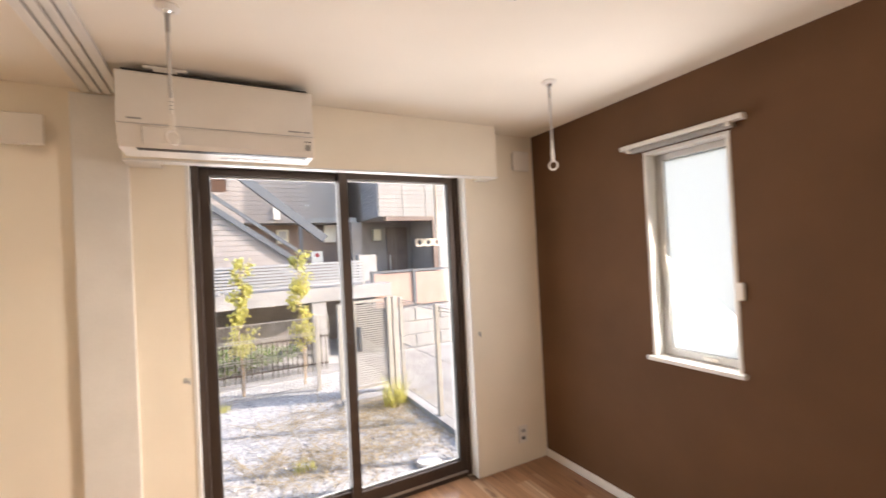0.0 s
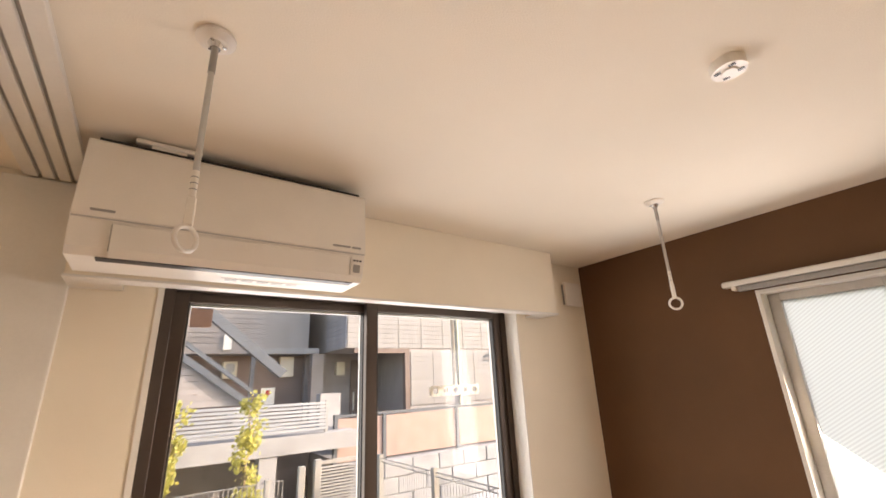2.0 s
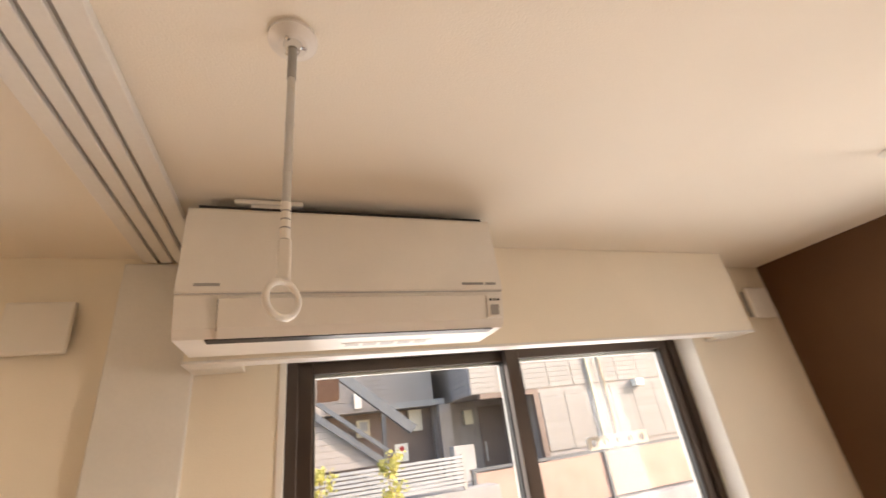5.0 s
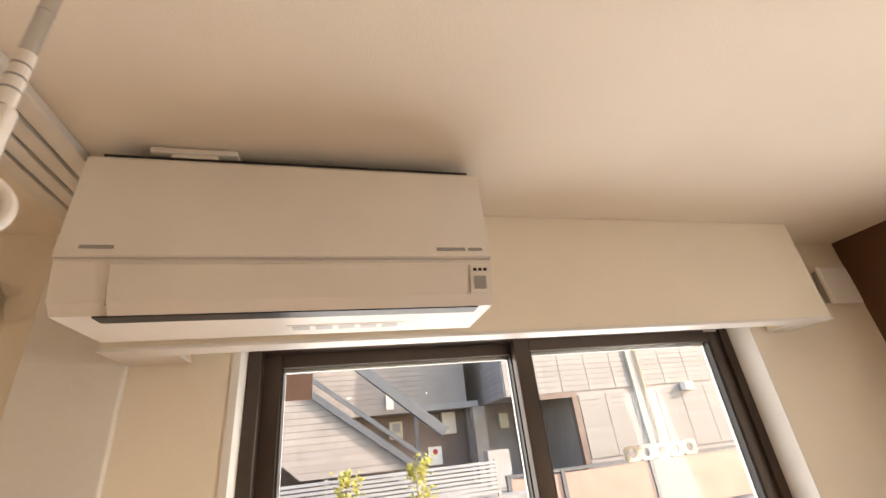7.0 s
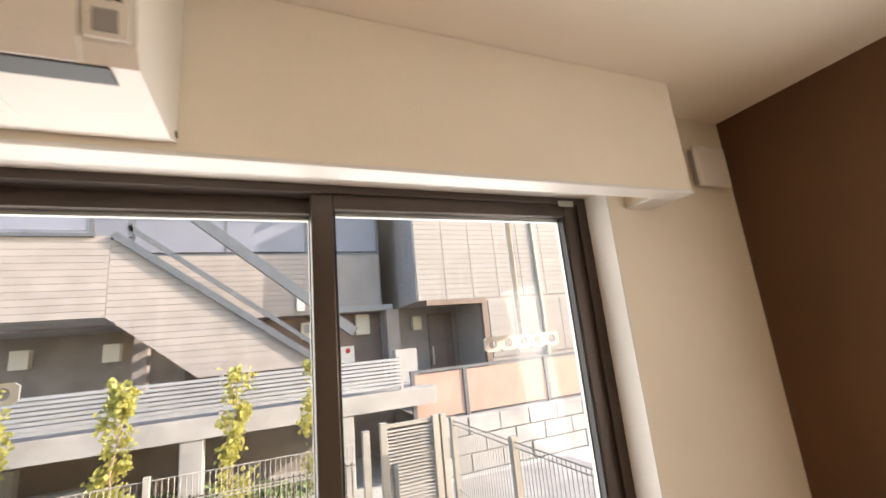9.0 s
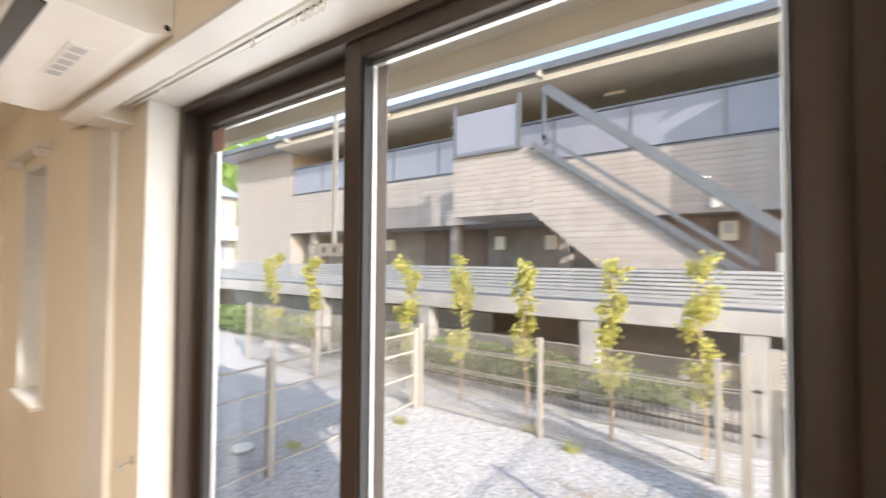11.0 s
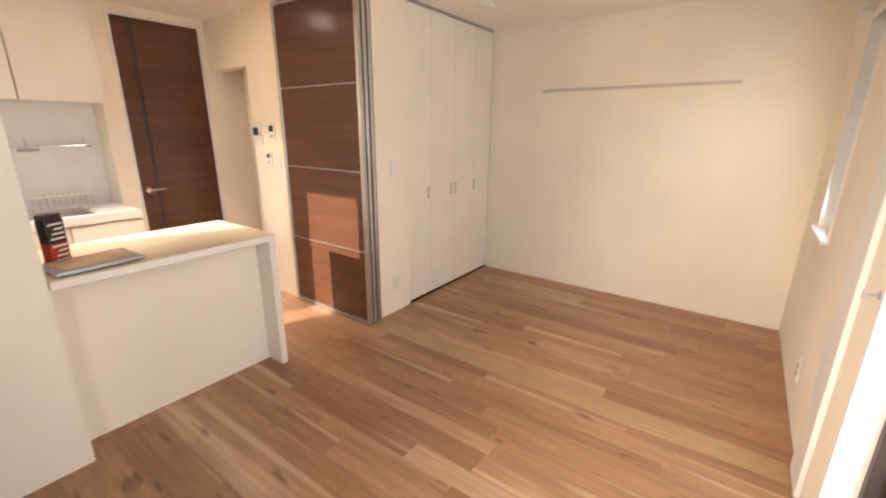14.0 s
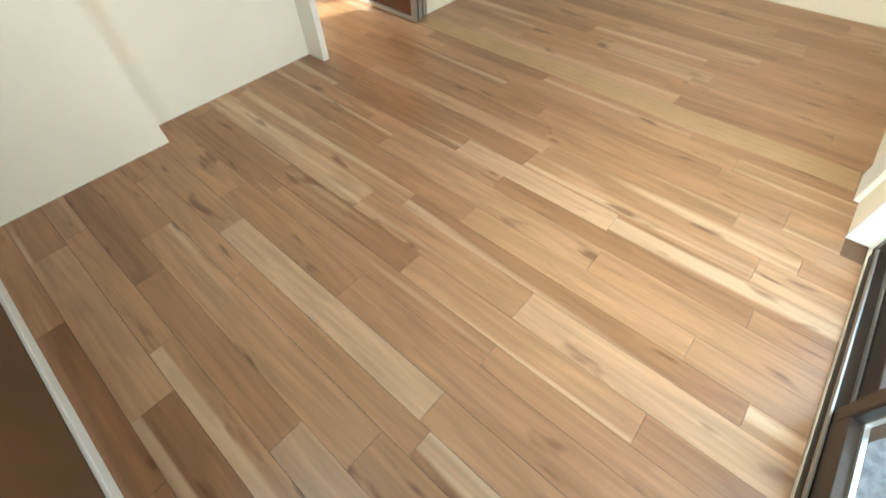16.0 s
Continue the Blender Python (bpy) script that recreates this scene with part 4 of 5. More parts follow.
def bottle():
    t = empty("spray_pack", (-0.93, -2.93, 0.869), "dark and red printed packet standing on the counter", "packet")
    PK = mat("packet_dark", (0.03, 0.02, 0.02), 0.35, 0.1)
    PR = mat("packet_red", (0.45, 0.06, 0.03), 0.35, 0.1)
    m = Matrix.Translation((-0.93, -2.93, 0.869)) @ Matrix.Rotation(radians(25), 4, "Z")
    for nm, z0, z1, mm in (("lower_half", 0.0, 0.10, PR), ("upper_half", 0.10, 0.215, PK), ("closure", 0.215, 0.235, PK)):
        bm = bmesh.new()
        w = 0.040 if nm != "closure" else 0.036
        box(bm, -w, w, -0.028, 0.028, z0, z1, 0.004)
        o = part(nm, bm, mm)
        o.matrix_world = m
        o.parent, o.matrix_parent_inverse = t, t.matrix_world.inverted()
        if nm != "closure":
            for i in range(4):
                bm = bmesh.new()
                z = z0 + 0.018 + 0.022 * i
                box(bm, -0.03, 0.03 - 0.011 * (i % 3), 0.028, 0.0292, z, z + 0.009)
                q = part("print_bar", bm, PLASTIC)
                q.matrix_world = m
                q.parent, q.matrix_parent_inverse = o, o.matrix_world.inverted()


bottle()


def papers():
    PA = mat("kraft_cover", (0.55, 0.38, 0.24), 0.6, 0.1)
    PG = mat("plastic_sleeve", (0.45, 0.45, 0.46), 0.2, 0.1, metal=0.2)
    PE = mat("green_cover", (0.12, 0.25, 0.08), 0.5, 0.2)
    for nm, lab, cat, z0, z1, mm, rz, w, d in (("booklet", "green-edged booklet under the sleeve on the counter", "booklet", 0.869, 0.877, PE, 8, 0.30, 0.20),
                                               ("document_sleeve", "clear plastic document sleeve lying on the counter", "folder", 0.8775, 0.892, PG, 4, 0.33, 0.23),
                                               ("folded_leaflet", "tan folded leaflets on the plastic sleeve", "leaflet", 0.8925, 0.899, PA, 12, 0.28, 0.17)):
        bm = bmesh.new()
        box(bm, -w / 2, w / 2, -d / 2, d / 2, 0, z1 - z0, 0.002)
        o = part(nm, bm, mm)
        o.matrix_world = Matrix.Translation((-1.02, -2.79, z0)) @ Matrix.Rotation(radians(rz), 4, "Z")
        tagged(o, lab, cat)


papers()


# ---- garden ----
G = -0.45
slab("ground", [(-400, 400, 0.165, 600, G - 0.3, G)], GRAVEL, "pale gravel ground", "ground")
# grey sheet behind the boards: groove shade is put into its colour
slab("eave_backing", [(-9, 1.2, 0.17, 0.93, 2.512, 2.60)], GREYPL, "grey backing sheet, its colour giving the shade in the eave grooves", "eave")
slab("eave", [(-9, 1.2, 0.17, 0.33, 2.50, 2.512), (-9, 1.2, 0.338, 0.80, 2.50, 2.512), (-9, 1.2, 0.808, 0.84, 2.488, 2.512), (-9, 1.2, 0.848, 0.93, 2.50, 2.512), (-9, 1.2, 0.93, 0.98, 2.40, 2.62)], SOFFIT, "beige boarded eave over the garden window", "eave")
slab("house_plinth", [(-9, XL - 0.12, 0.0, 0.16, G, 2.5), (0.16, 1.2, 0.0, 0.16, G, 2.5)], SOFFIT, "beige outer wall of the flat", "wall")
slab("kerb", [(-0.75, 0.30, 3.15, 3.30, G, G + 0.07), (0.06, 0.22, 1.0, 3.15, G, G + 0.07)], CONCRETE, "pale concrete kerb under the garden fence", "kerb")
slab("path", [(-9, 0.0, 5.0, 5.6, G, G + 0.02), (0.22, 3.2, 0.4, 5.6, G, G + 0.02)], CONCRETE, "pale concrete path beside the garden", "pavement")


def fence_post(t, x, y, z1, s=0.028):
    bm = bmesh.new()
    box(bm, x - s, x + s, y - s, y + s, G, z1, 0.004)
    part("post", bm, FENCEW, t)


def mesh_fence(a, b, z0, z1, posts, label, step=0.05, rows=(0, 0.03, 0.25, 0.28, 0.5, 0.53, 0.76, 0.79, 1.0)):
    a, b = Vector(a), Vector(b)
    t = empty("mesh_fence", (*((a + b) / 2), G), label, "fence", "garden fences")
    d = b - a
    bm = bmesh.new()
    n = int(d.length / step)
    for i in range(n + 1):
        p = a + d * i / n
        tube(bm, (p.x, p.y, z0), (p.x, p.y, z1), 0.0038, seg=4)
    tagged(part("upright_wires", bm, FENCEW, t), kind="stuff")
    for r in rows:
        z = z0 + (z1 - z0) * r
        bm = bmesh.new()
        tube(bm, (a.x, a.y, z), (b.x, b.y, z), 0.0055, seg=6)
        part("rail_wire", bm, FENCEW, t)
    for k in posts:
        p = a + d * k
        fence_post(t, p.x, p.y, z1 + 0.04)


mesh_fence((-4.40, 4.15), (-0.70, 4.15), G + 0.05, 0.67, (0, 0.48, 0.95), "white welded-wire garden fence with posts")
mesh_fence((-9.0, 4.25), (-4.45, 4.15), G + 0.05, 0.67, (0, 0.5), "white welded-wire fence beyond the side gate")
mesh_fence((0.13, 1.0), (0.13, 3.18), G + 0.12, 0.92, (0, 0.47, 1.0), "white side fence with close wires beside the path", 0.045, (0, 0.5, 0.97, 1.0))


def side_gate():
    t = empty("side_gate", (-4.4, 2.9, G), "beige rail gate across the side of the garden", "gate")
    for z in (-0.36, 0.02, 0.35, 0.60):
        bm = bmesh.new()
        box(bm, -4.412, -4.388, 1.0, 4.05, z - 0.012, z + 0.012, 0.003)
        part("rail", bm, FENCEW, t)
    for y in (1.82, 2.94, 3.04, 4.02):
        fence_post(t, -4.40, y, 0.66, 0.035)
    bm = bmesh.new()
    for i in range(60):
        y = 1.02 + 0.05 * i
        tube(bm, (-4.4, y, -0.36), (-4.4, y, 0.6), 0.0035, seg=4)
    tagged(part("upright_wires", bm, FENCEW, t), kind="stuff")
    bm = bmesh.new()
    box(bm, -4.36, -4.33, 2.95, 3.03, 0.12, 0.16, 0.004)
    part("latch", bm, METALG, t)


side_gate()


def louvre_gate():
    t = empty("louvre_gate", (-0.2, 3.55, G), "beige aluminium gate with close horizontal slats", "gate")
    for x in (-0.68, -0.50, 0.06, 0.15):
        fence_post(t, x, 3.5, 0.95 if x != -0.68 else 0.9, 0.035)
    bm = bmesh.new()
    box(bm, -0.46, 0.02, 3.49, 3.51, G + 0.10, G + 0.14)
    box(bm, -0.46, 0.02, 3.49, 3.51, 0.89, 0.93)
    part("gate_frame", bm, FENCEW, t)
    for i in range(36):
        bm = bmesh.new()
        z = G + 0.16 + 0.0325 * i
        extrude_profile(bm, [(3.488, z), (3.512, z + 0.014), (3.512, z + 0.019), (3.488, z + 0.005)], "x", -0.46, 0.02)
        part("slat", bm, FENCEW, t)
    bm = bmesh.new()
    box(bm, -0.43, -0.38, 3.45, 3.49, 0.2, 0.55, 0.005)
    part("handle", bm, METALG, t)


louvre_gate()


def manhole(x, y):
    t = empty("manhole_cover", (x, y, G), "round pale drain cover set in the gravel", "drain cover", "drain covers")
    bm = bmesh.new()
    tube(bm, (x, y, G - 0.01), (x, y, G + 0.03), 0.13, seg=28)
    part("rim", bm, CONCRETE, t)
    bm = bmesh.new()
    tube(bm, (x, y, G + 0.03), (x, y, G + 0.04), 0.112, seg=28)
    part("lid", bm, PLASTIC, t)


manhole(-0.44, 1.2)
manhole(-5.1, 1.95)


def leaf_quad(bm, c, size, rng):
    n = Vector((rng.uniform(-1, 1), rng.uniform(-1, 1), rng.uniform(-0.2, 1))).normalized()
    u = n.orthogonal().normalized()
    u = Matrix.Rotation(rng.uniform(0, 6.28), 3, n) @ u
    v = n.cross(u)
    a, b = size, size * 0.45
    vs = [bm.verts.new(c + p) for p in (u * -a * 0.5, v * b + n * a * 0.1, u * a * 0.6, v * -b + n * a * 0.1)]
    bm.faces.new((vs[0], vs[1], vs[2])), bm.faces.new((vs[0], vs[2], vs[3]))


def young_tree(x, y, seed, h=2.0, label="young slender tree with fresh yellow-green leaves"):
    rng = random.Random(seed)
    t = empty("young_tree", (x, y, G), label, "tree", "row of young trees")
    bm = bmesh.new()
    pts = [Vector((x + rng.uniform(-0.02, 0.02) * i, y + rng.uniform(-0.02, 0.02) * i, G + h * i / 5)) for i in range(6)]
    for i in range(5):
        tube(bm, pts[i], pts[i + 1], 0.020 - 0.0032 * i, 0.0165 - 0.003 * i, 8)
    limbs = []
    for i in range(22):
        k = rng.uniform(0.28, 0.96)
        f = k * 5
        p = pts[int(f)].lerp(pts[min(5, int(f) + 1)], f - int(f))
        u = rng.uniform(0, 6.28)
        q = p + Vector((math.cos(u), math.sin(u), 1.3)) * rng.uniform(0.08, 0.17)
        tube(bm, p, q, 0.005, 0.002, 5)
        limbs.append((p, q))
    part("trunk", bm, BARK, t)
    bm = bmesh.new()
    clumps = [(p.lerp(q, rng.uniform(0.5, 1.0)), rng.uniform(0.05, 0.10)) for p, q in limbs for _ in range(2)]
    for c, r in clumps + [(pts[5], 0.06), (pts[4], 0.09)]:
        for _ in range(24):
            d = Vector((rng.gauss(0, 1), rng.gauss(0, 1), rng.gauss(0, 1.3))) * r * 0.55
            leaf_quad(bm, c + d, rng.uniform(0.04, 0.068), rng)
    part("crown", bm, LEAF, t)


for i, x in enumerate((-1.02, -1.92, -2.98, -4.05, -5.15, -6.2, -7.3, -8.6)):
    young_tree(x, 4.62 + 0.08 * math.sin(5 * i), 11 + i, 2.0 + 0.05 * math.sin(3 * i))


def tuft(name, x, y, r, n, hmin, hmax, material, label, category, seed, flat=0.0, kind=""):
    rng = random.Random(seed)
    bm = bmesh.new()
    for _ in range(n):
        u, d = rng.uniform(0, 6.28), r * math.sqrt(rng.random())
        p = Vector((x + d * math.cos(u), y + 0.6 * d * math.sin(u), G - 0.005))
        lean = Vector((rng.gauss(0, 1), rng.gauss(0, 1), 0)) * (0.25 + flat)
        h = rng.uniform(hmin, hmax)
        top = p + Vector((lean.x * h, lean.y * h, h * (1 - 0.75 * flat)))
        w = Vector((-lean.y, lean.x, 0)).normalized() * 0.004
        vs = [bm.verts.new(q) for q in (p - w, p + w, p.lerp(top, 0.6) + w * 0.8 + Vector((0, 0, 0.02 * flat)), top, p.lerp(top, 0.6) - w * 0.8 + Vector((0, 0, 0.02 * flat)))]
        bm.faces.new((vs[0], vs[1], vs[2], vs[4])), bm.faces.new((vs[4], vs[2], vs[3]))
    o = part(name, bm, material)
    tagged(o, label, category, "", kind)


for i, (x, y, r) in enumerate(((-1.15, 2.95, 0.75), (-0.45, 2.5, 0.55), (-0.55, 1.75, 0.6), (-1.5, 1.85, 0.5), (-0.2, 2.95, 0.35))):
    tuft("dry_grass", x, y, r * 1.15, 230, 0.12, 0.34, STRAW, "flattened dry straw-coloured grass on the gravel", "dry grass", 30 + i, 1.2, "stuff")
tuft("weed_plant", -0.15, 2.85, 0.16, 160, 0.2, 0.48, LEAF, "tall green weed by the gate", "weed", 41)
for i, (x, y) in enumerate(((-1.5, 1.72), (-2.8, 4.25), (-4.2, 3.5), (-4.7, 2.3), (-3.4, 1.0), (-2.2, 4.0))):
    tuft("weed_plant", x, y, 0.11, 60, 0.05, 0.14, LEAF, "small green weed growing in the gravel", "weed", 50 + i)


def loose_stones():
    rng = random.Random(5)
    bm = bmesh.new()
    for _ in range(5200):
        x, y = rng.uniform(-5.5, 0.0), rng.uniform(0.5, 4.9)
        s = rng.uniform(0.008, 0.02)
        p = Vector((x, y, G + s * 0.2))
        vs = [bm.verts.new(p + Vector((s * a * rng.uniform(0.6, 1.3), s * b * rng.uniform(0.6, 1.3), s * c * rng.uniform(0.5, 1)))) for a, b, c in ((1, 0, 0), (-0.5, 0.87, 0), (-0.5, -0.87, 0), (0, 0, 0.9))]
        bm.faces.new((vs[0], vs[1], vs[3])), bm.faces.new((vs[1], vs[2], vs[3])), bm.faces.new((vs[2], vs[0], vs[3]))
    tagged(part("loose_stones", bm, STONES), "loose pale stones scattered over the gravel", "gravel", "", "stuff")


STONES = mat("pale_stone", (0.52, 0.51, 0.50), 0.9, 0.25, 9, 0.2, 60, col2=(0.18, 0.175, 0.17))
loose_stones()


def outdoor_dryer(x, y, ax, label):
    t = empty("clothes_pole_bracket", (x, y, 2.5), label, "clothes pole bracket", "outdoor clothes pole brackets")
    bm = bmesh.new()
    tube(bm, (x, y, 1.70), (x, y, 2.52), 0.014, seg=12)
    part("hanging_tube", bm, PLASTIC, t)
    bm = bmesh.new()
    tube(bm, (x, y, 2.47), (x, y, 2.50), 0.04, seg=18)
    part("ceiling_flange", bm, PLASTIC, t)
    bm = bmesh.new()
    L, hh = 0.44, 0.036
    n = 5
    dx = Vector((math.cos(ax), math.sin(ax), 0))
    side = Vector((-dx.y, dx.x, 0))
    for k in range(n):
        c = Vector((x, y, 1.665)) + dx * (L * ((k + 0.5) / n - 0.5))
        m = Matrix.Translation(c) @ Matrix((dx, Vector((0, 0, 1)), side)).transposed().to_4x4()
        g = []
        S = 16
        for i in range(S):
            u = 2 * math.pi * (i + 0.5) / S
            o = Vector((math.cos(u), math.sin(u), 0))
            k2 = 1 / max(abs(o.x), abs(o.y))
            sq = Vector((o.x * k2 * L / n / 2, o.y * k2 * hh, 0))
            g.append([bm.verts.new(m @ (v + Vector((0, 0, z)))) for v, z in ((o * 0.022, -0.006), (sq, -0.006), (sq, 0.006), (o * 0.022, 0.006))])
        for i in range(S):
            p, q = g[i], g[(i + 1) % S]
            for j in range(4):
                bm.faces.new((p[j], p[(j + 1) % 4], q[(j + 1) % 4], q[j]))
    part("pole_arm", bm, PLASTIC, t, "white arm with five round holes")


outdoor_dryer(-2.55, 1.0, 0.0, "white ceiling-hung clothes pole bracket with five holes under the eave")
outdoor_dryer(-0.36, 0.95, 0.0, "white five-hole clothes pole bracket under the eave corner")


# ---- raised terrace and its undercroft ----
def terrace():
    slab("terrace_slab", [(-34, 0.9, 5.6, 12.0, 0.76, 1.02)], CONCRETE, "white concrete terrace edge beam", "terrace")
    slab("terrace_side", [(0.9, 9, 5.9, 12.0, -0.45, 0.42)], CONCRETE, "grey concrete retaining wall", "retaining wall")
    rw = empty("stone_wall", (3, 5.9, G), "grey split-stone retaining wall beside the path", "retaining wall", kind="structure")
    rng = random.Random(9)
    for r in range(3):
        for k in range(9):
            bm = bmesh.new()
            x = 0.92 + 0.6 * k + 0.3 * (r % 2)
            box(bm, x, x + 0.585, 5.86 - rng.uniform(0.0, 0.03), 5.895, G + 0.02 + 0.285 * r, G + 0.29 + 0.285 * r, 0.012)
            part("stone", bm, CONCRETE, rw)
    for x in (-8.5, -5.48, -2.48, -0.55):
        slab("terrace_pillar", [(x - 0.13, x + 0.13, 5.62, 5.88, G, 0.757)], CONCRETE, "square white concrete pillar under the terrace", "pillar", bevel=0.008)
    # back wall's darkness under the terrace is coloured in
    slab("undercroft_wall", [(-34, 9, 8.2, 8.4, G, 0.757)], SHADOWW, "undercroft back wall with shade put into its dark colour", "wall")
    t = empty("block_wall", (-4, 6.4, G), "weathered grey concrete block wall", "wall", kind="structure")
    i = 0
    for r in range(3):
        for k in range(22):
            x = -13.5 + 0.5 * k + 0.25 * (r % 2)
            if x > -3.2 - 0.9 * r:
                continue
            bm = bmesh.new()
            box(bm, x, x + 0.49, 6.4, 6.55, G + 0.36 * r, G + 0.355 * (r + 1))
            part("block", bm, CONCRETE, t)


terrace()


def picket_fence():
    t = empty("picket_fence", (-3, 5.25, G), "dark steel picket fence along the hedge", "fence")
    bm = bmesh.new()
    for i in range(92):
        x = -8.0 + 0.082 * i
        tube(bm, (x, 5.25, G), (x, 5.25, 0.22), 0.009, seg=5)
    tagged(part("pickets", bm, BRONZE, t), kind="stuff")
    for z in (-0.3, 0.18):
        bm = bmesh.new()
        box(bm, -8.05, -0.5, 5.235, 5.265, z - 0.012, z + 0.012)
        part("rail", bm, BRONZE, t)


picket_fence()


def foliage(name, cx, cy, cz, sx, sy, sz, n, size, material, label, category, seed):
    rng = random.Random(seed)
    verts, faces = [], []
    for _ in range(n):
        while True:
            p = Vector((rng.uniform(-1, 1), rng.uniform(-1, 1), rng.uniform(-1, 1)))
            if 0.35 < p.length < 1.0:
                break
        c = Vector((cx + p.x * sx, cy + p.y * sy, cz + p.z * sz))
        u = Vector((rng.gauss(0, 1), rng.gauss(0, 1), rng.gauss(0, 1))).normalized()
        v = u.orthogonal().normalized()
        s = size * rng.uniform(0.6, 1.4)
        k = len(verts)
        verts += [c - u * s, c + v * s * 0.5, c + u * s, c - v * s * 0.5]
        faces.append((k, k + 1, k + 2, k + 3))
    me = bpy.data.meshes.new(name)
    me.from_pydata(verts, [], faces)
    me.materials.append(material)
    return tagged(new(name, me), label, category, "", "stuff")


foliage("hedge", -4.4, 5.75, -0.12, 3.6, 0.30, 0.34, 9000, 0.035, HEDGE, "low leafy green hedge below the terrace", "hedge", 70)
foliage("hedge", -11.5, 5.7, -0.05, 3.0, 0.35, 0.38, 4000, 0.05, HEDGE, "low leafy green hedge below the terrace", "hedge", 71)


def terrace_fence():
    t = empty("louvred_fence", (-6, 5.7, 1.02), "pale metal louvred fence along the terrace edge", "fence")
    x0, x1 = -13.5, 0.36
    n = 11
    for i in range(n + 1):
        x = x0 + (x1 - x0) * i / n
        bm = bmesh.new()
        box(bm, x - 0.025, x + 0.025, 5.68, 5.73, 1.02, 1.52, 0.003)
        part("post", bm, FENCEW, t)
    for k in range(8):
        z = 1.07 + 0.056 * k
        bm = bmesh.new()
        extrude_profile(bm, [(5.665, z), (5.68, z + 0.040), (5.676, z + 0.042), (5.661, z + 0.002)], "x", x0, x1)
        part("slat", bm, METALF, t)


METALF = mat("pale_slat_metal", (0.31, 0.305, 0.29), 0.45, 0.05, 5, 0.03, 80, metal=0.3)
terrace_fence()


# ---- apartment building across the garden ----
def apartment():
    b = empty("apartment_building", (-5, 9, 1.02), "two-storey apartment block with tiled parapets and outside stair", "building")

    def add(nm, boxes, m, lab=""):
        bm = bmesh.new()
        for q in boxes:
            box(bm, *q)
        return part(nm, bm, m, b, lab)

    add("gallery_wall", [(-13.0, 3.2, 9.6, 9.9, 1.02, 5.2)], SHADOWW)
    add("gallery_floor", [(-13.0, 0.95, 8.02, 9.6, 2.48, 2.60)], CONCRETE)
    add("parapet", [(-13.05, 0.70, 8.03, 8.16, 2.47, 3.72)], SIDING)
    add("end_block", [(-16.5, -13.05, 8.03, 10.5, 1.02, 5.35)], SIDING)
    add("wing_wall", [(1.13, 7.5, 6.83, 9.9, 2.50, 5.4), (2.65, 7.5, 6.83, 9.9, 0.42, 2.50), (2.60, 2.65, 6.83, 8.4, 0.42, 2.5)], SIDING)
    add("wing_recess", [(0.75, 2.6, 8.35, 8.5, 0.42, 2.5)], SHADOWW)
    add("corner_column", [(0.78, 1.05, 7.95, 8.16, 1.02, 2.47)], SIDING)
    add("roof", [(-17.0, 8.0, 7.35, 11.5, 5.35, 5.50)], ROOFM)
    gut = add("gutter", [(-17.0, 8.0, 7.22, 7.35, 5.38, 5.52)], METALG)
    add("roof_soffit", [(-13.0, 7.5, 7.36, 9.6, 5.22, 5.34)], SOFFIT)
    for x in (-12.2, -8.0, -3.9, 0.3):
        add("gutter_bracket", [(x, x + 0.06, 7.15, 7.5, 5.26, 5.37)], CONCRETE)
    # smoked rail panels over the parapet
    xs = [-13.0 + 1.52 * i for i in range(10)]
    for a, c in zip(xs, xs[1:]):
        add("rail_panel", [(a + 0.03, c - 0.03, 8.06, 8.075, 3.80, 4.62)], SMOKE)
        add("rail_post", [(c - 0.025, c + 0.025, 8.05, 8.10, 3.72, 4.66)], METALG)
    add("handrail", [(-13.0, 0.7, 8.04, 8.11, 4.64, 4.69)], METALG)
    add("bottom_rail", [(-13.0, 0.7, 8.02, 8.17, 3.722, 3.76)], METALG)
    for x in (-12.2, -9.4, -6.6, -3.8):
        add("column", [(x, x + 0.22, 8.2, 8.42, 1.02, 2.48)], SHADOWW)
    for x in (-11.3, -8.5, -7.2, -3.2):
        d = add("flat_door", [(x, x + 0.85, 9.55, 9.60, 1.02, 3.0 - 0.98 + 1.02 - 0.02)], DARKWALL)
    for x in (-10.0, -6.0, -4.6, -1.5, -0.5):
        add("meter_box", [(x, x + 0.28, 9.42, 9.60, 1.9, 2.25)], PLASTIC)
    for x in (-11.0, -7.0, -3.0):
        add("gallery_lamp", [(x, x + 0.4, 8.7, 8.85, 5.16, 5.22)], PLASTIC)
    # stair hall below the parapet, with meters and a notice
    add("hall_wall", [(-1.9, 0.78, 8.55, 8.65, 1.02, 2.47)], DARKWALL)
    m1 = add("gas_meter", [(-0.95, -0.68, 8.38, 8.55, 2.0, 2.34)], CREAMM)
    bm = bmesh.new()
    box(bm, -0.90, -0.73, 8.372, 8.380, 2.12, 2.30)
    part("dial", bm, GREYPL, m1)
    sg = add("notice", [(-0.13, 0.16, 8.53, 8.55, 1.43, 1.78)], PLASTIC)
    bm = bmesh.new()
    tube(bm, (0.02, 8.529, 1.68), (0.02, 8.524, 1.68), 0.055, seg=20)
    part("red_disc", bm, REDM, sg)
    add("meter_box", [(0.2, 0.5, 8.40, 8.55, 2.0, 2.44)], SOFFIT)
    add("stair_post", [(-0.50, -0.42, 7.9, 7.98, 1.02, 2.46)], METALG)
    add("wall_lamp", [(-1.05, -0.90, 7.93, 8.03, 2.55, 2.85)], PLASTIC)
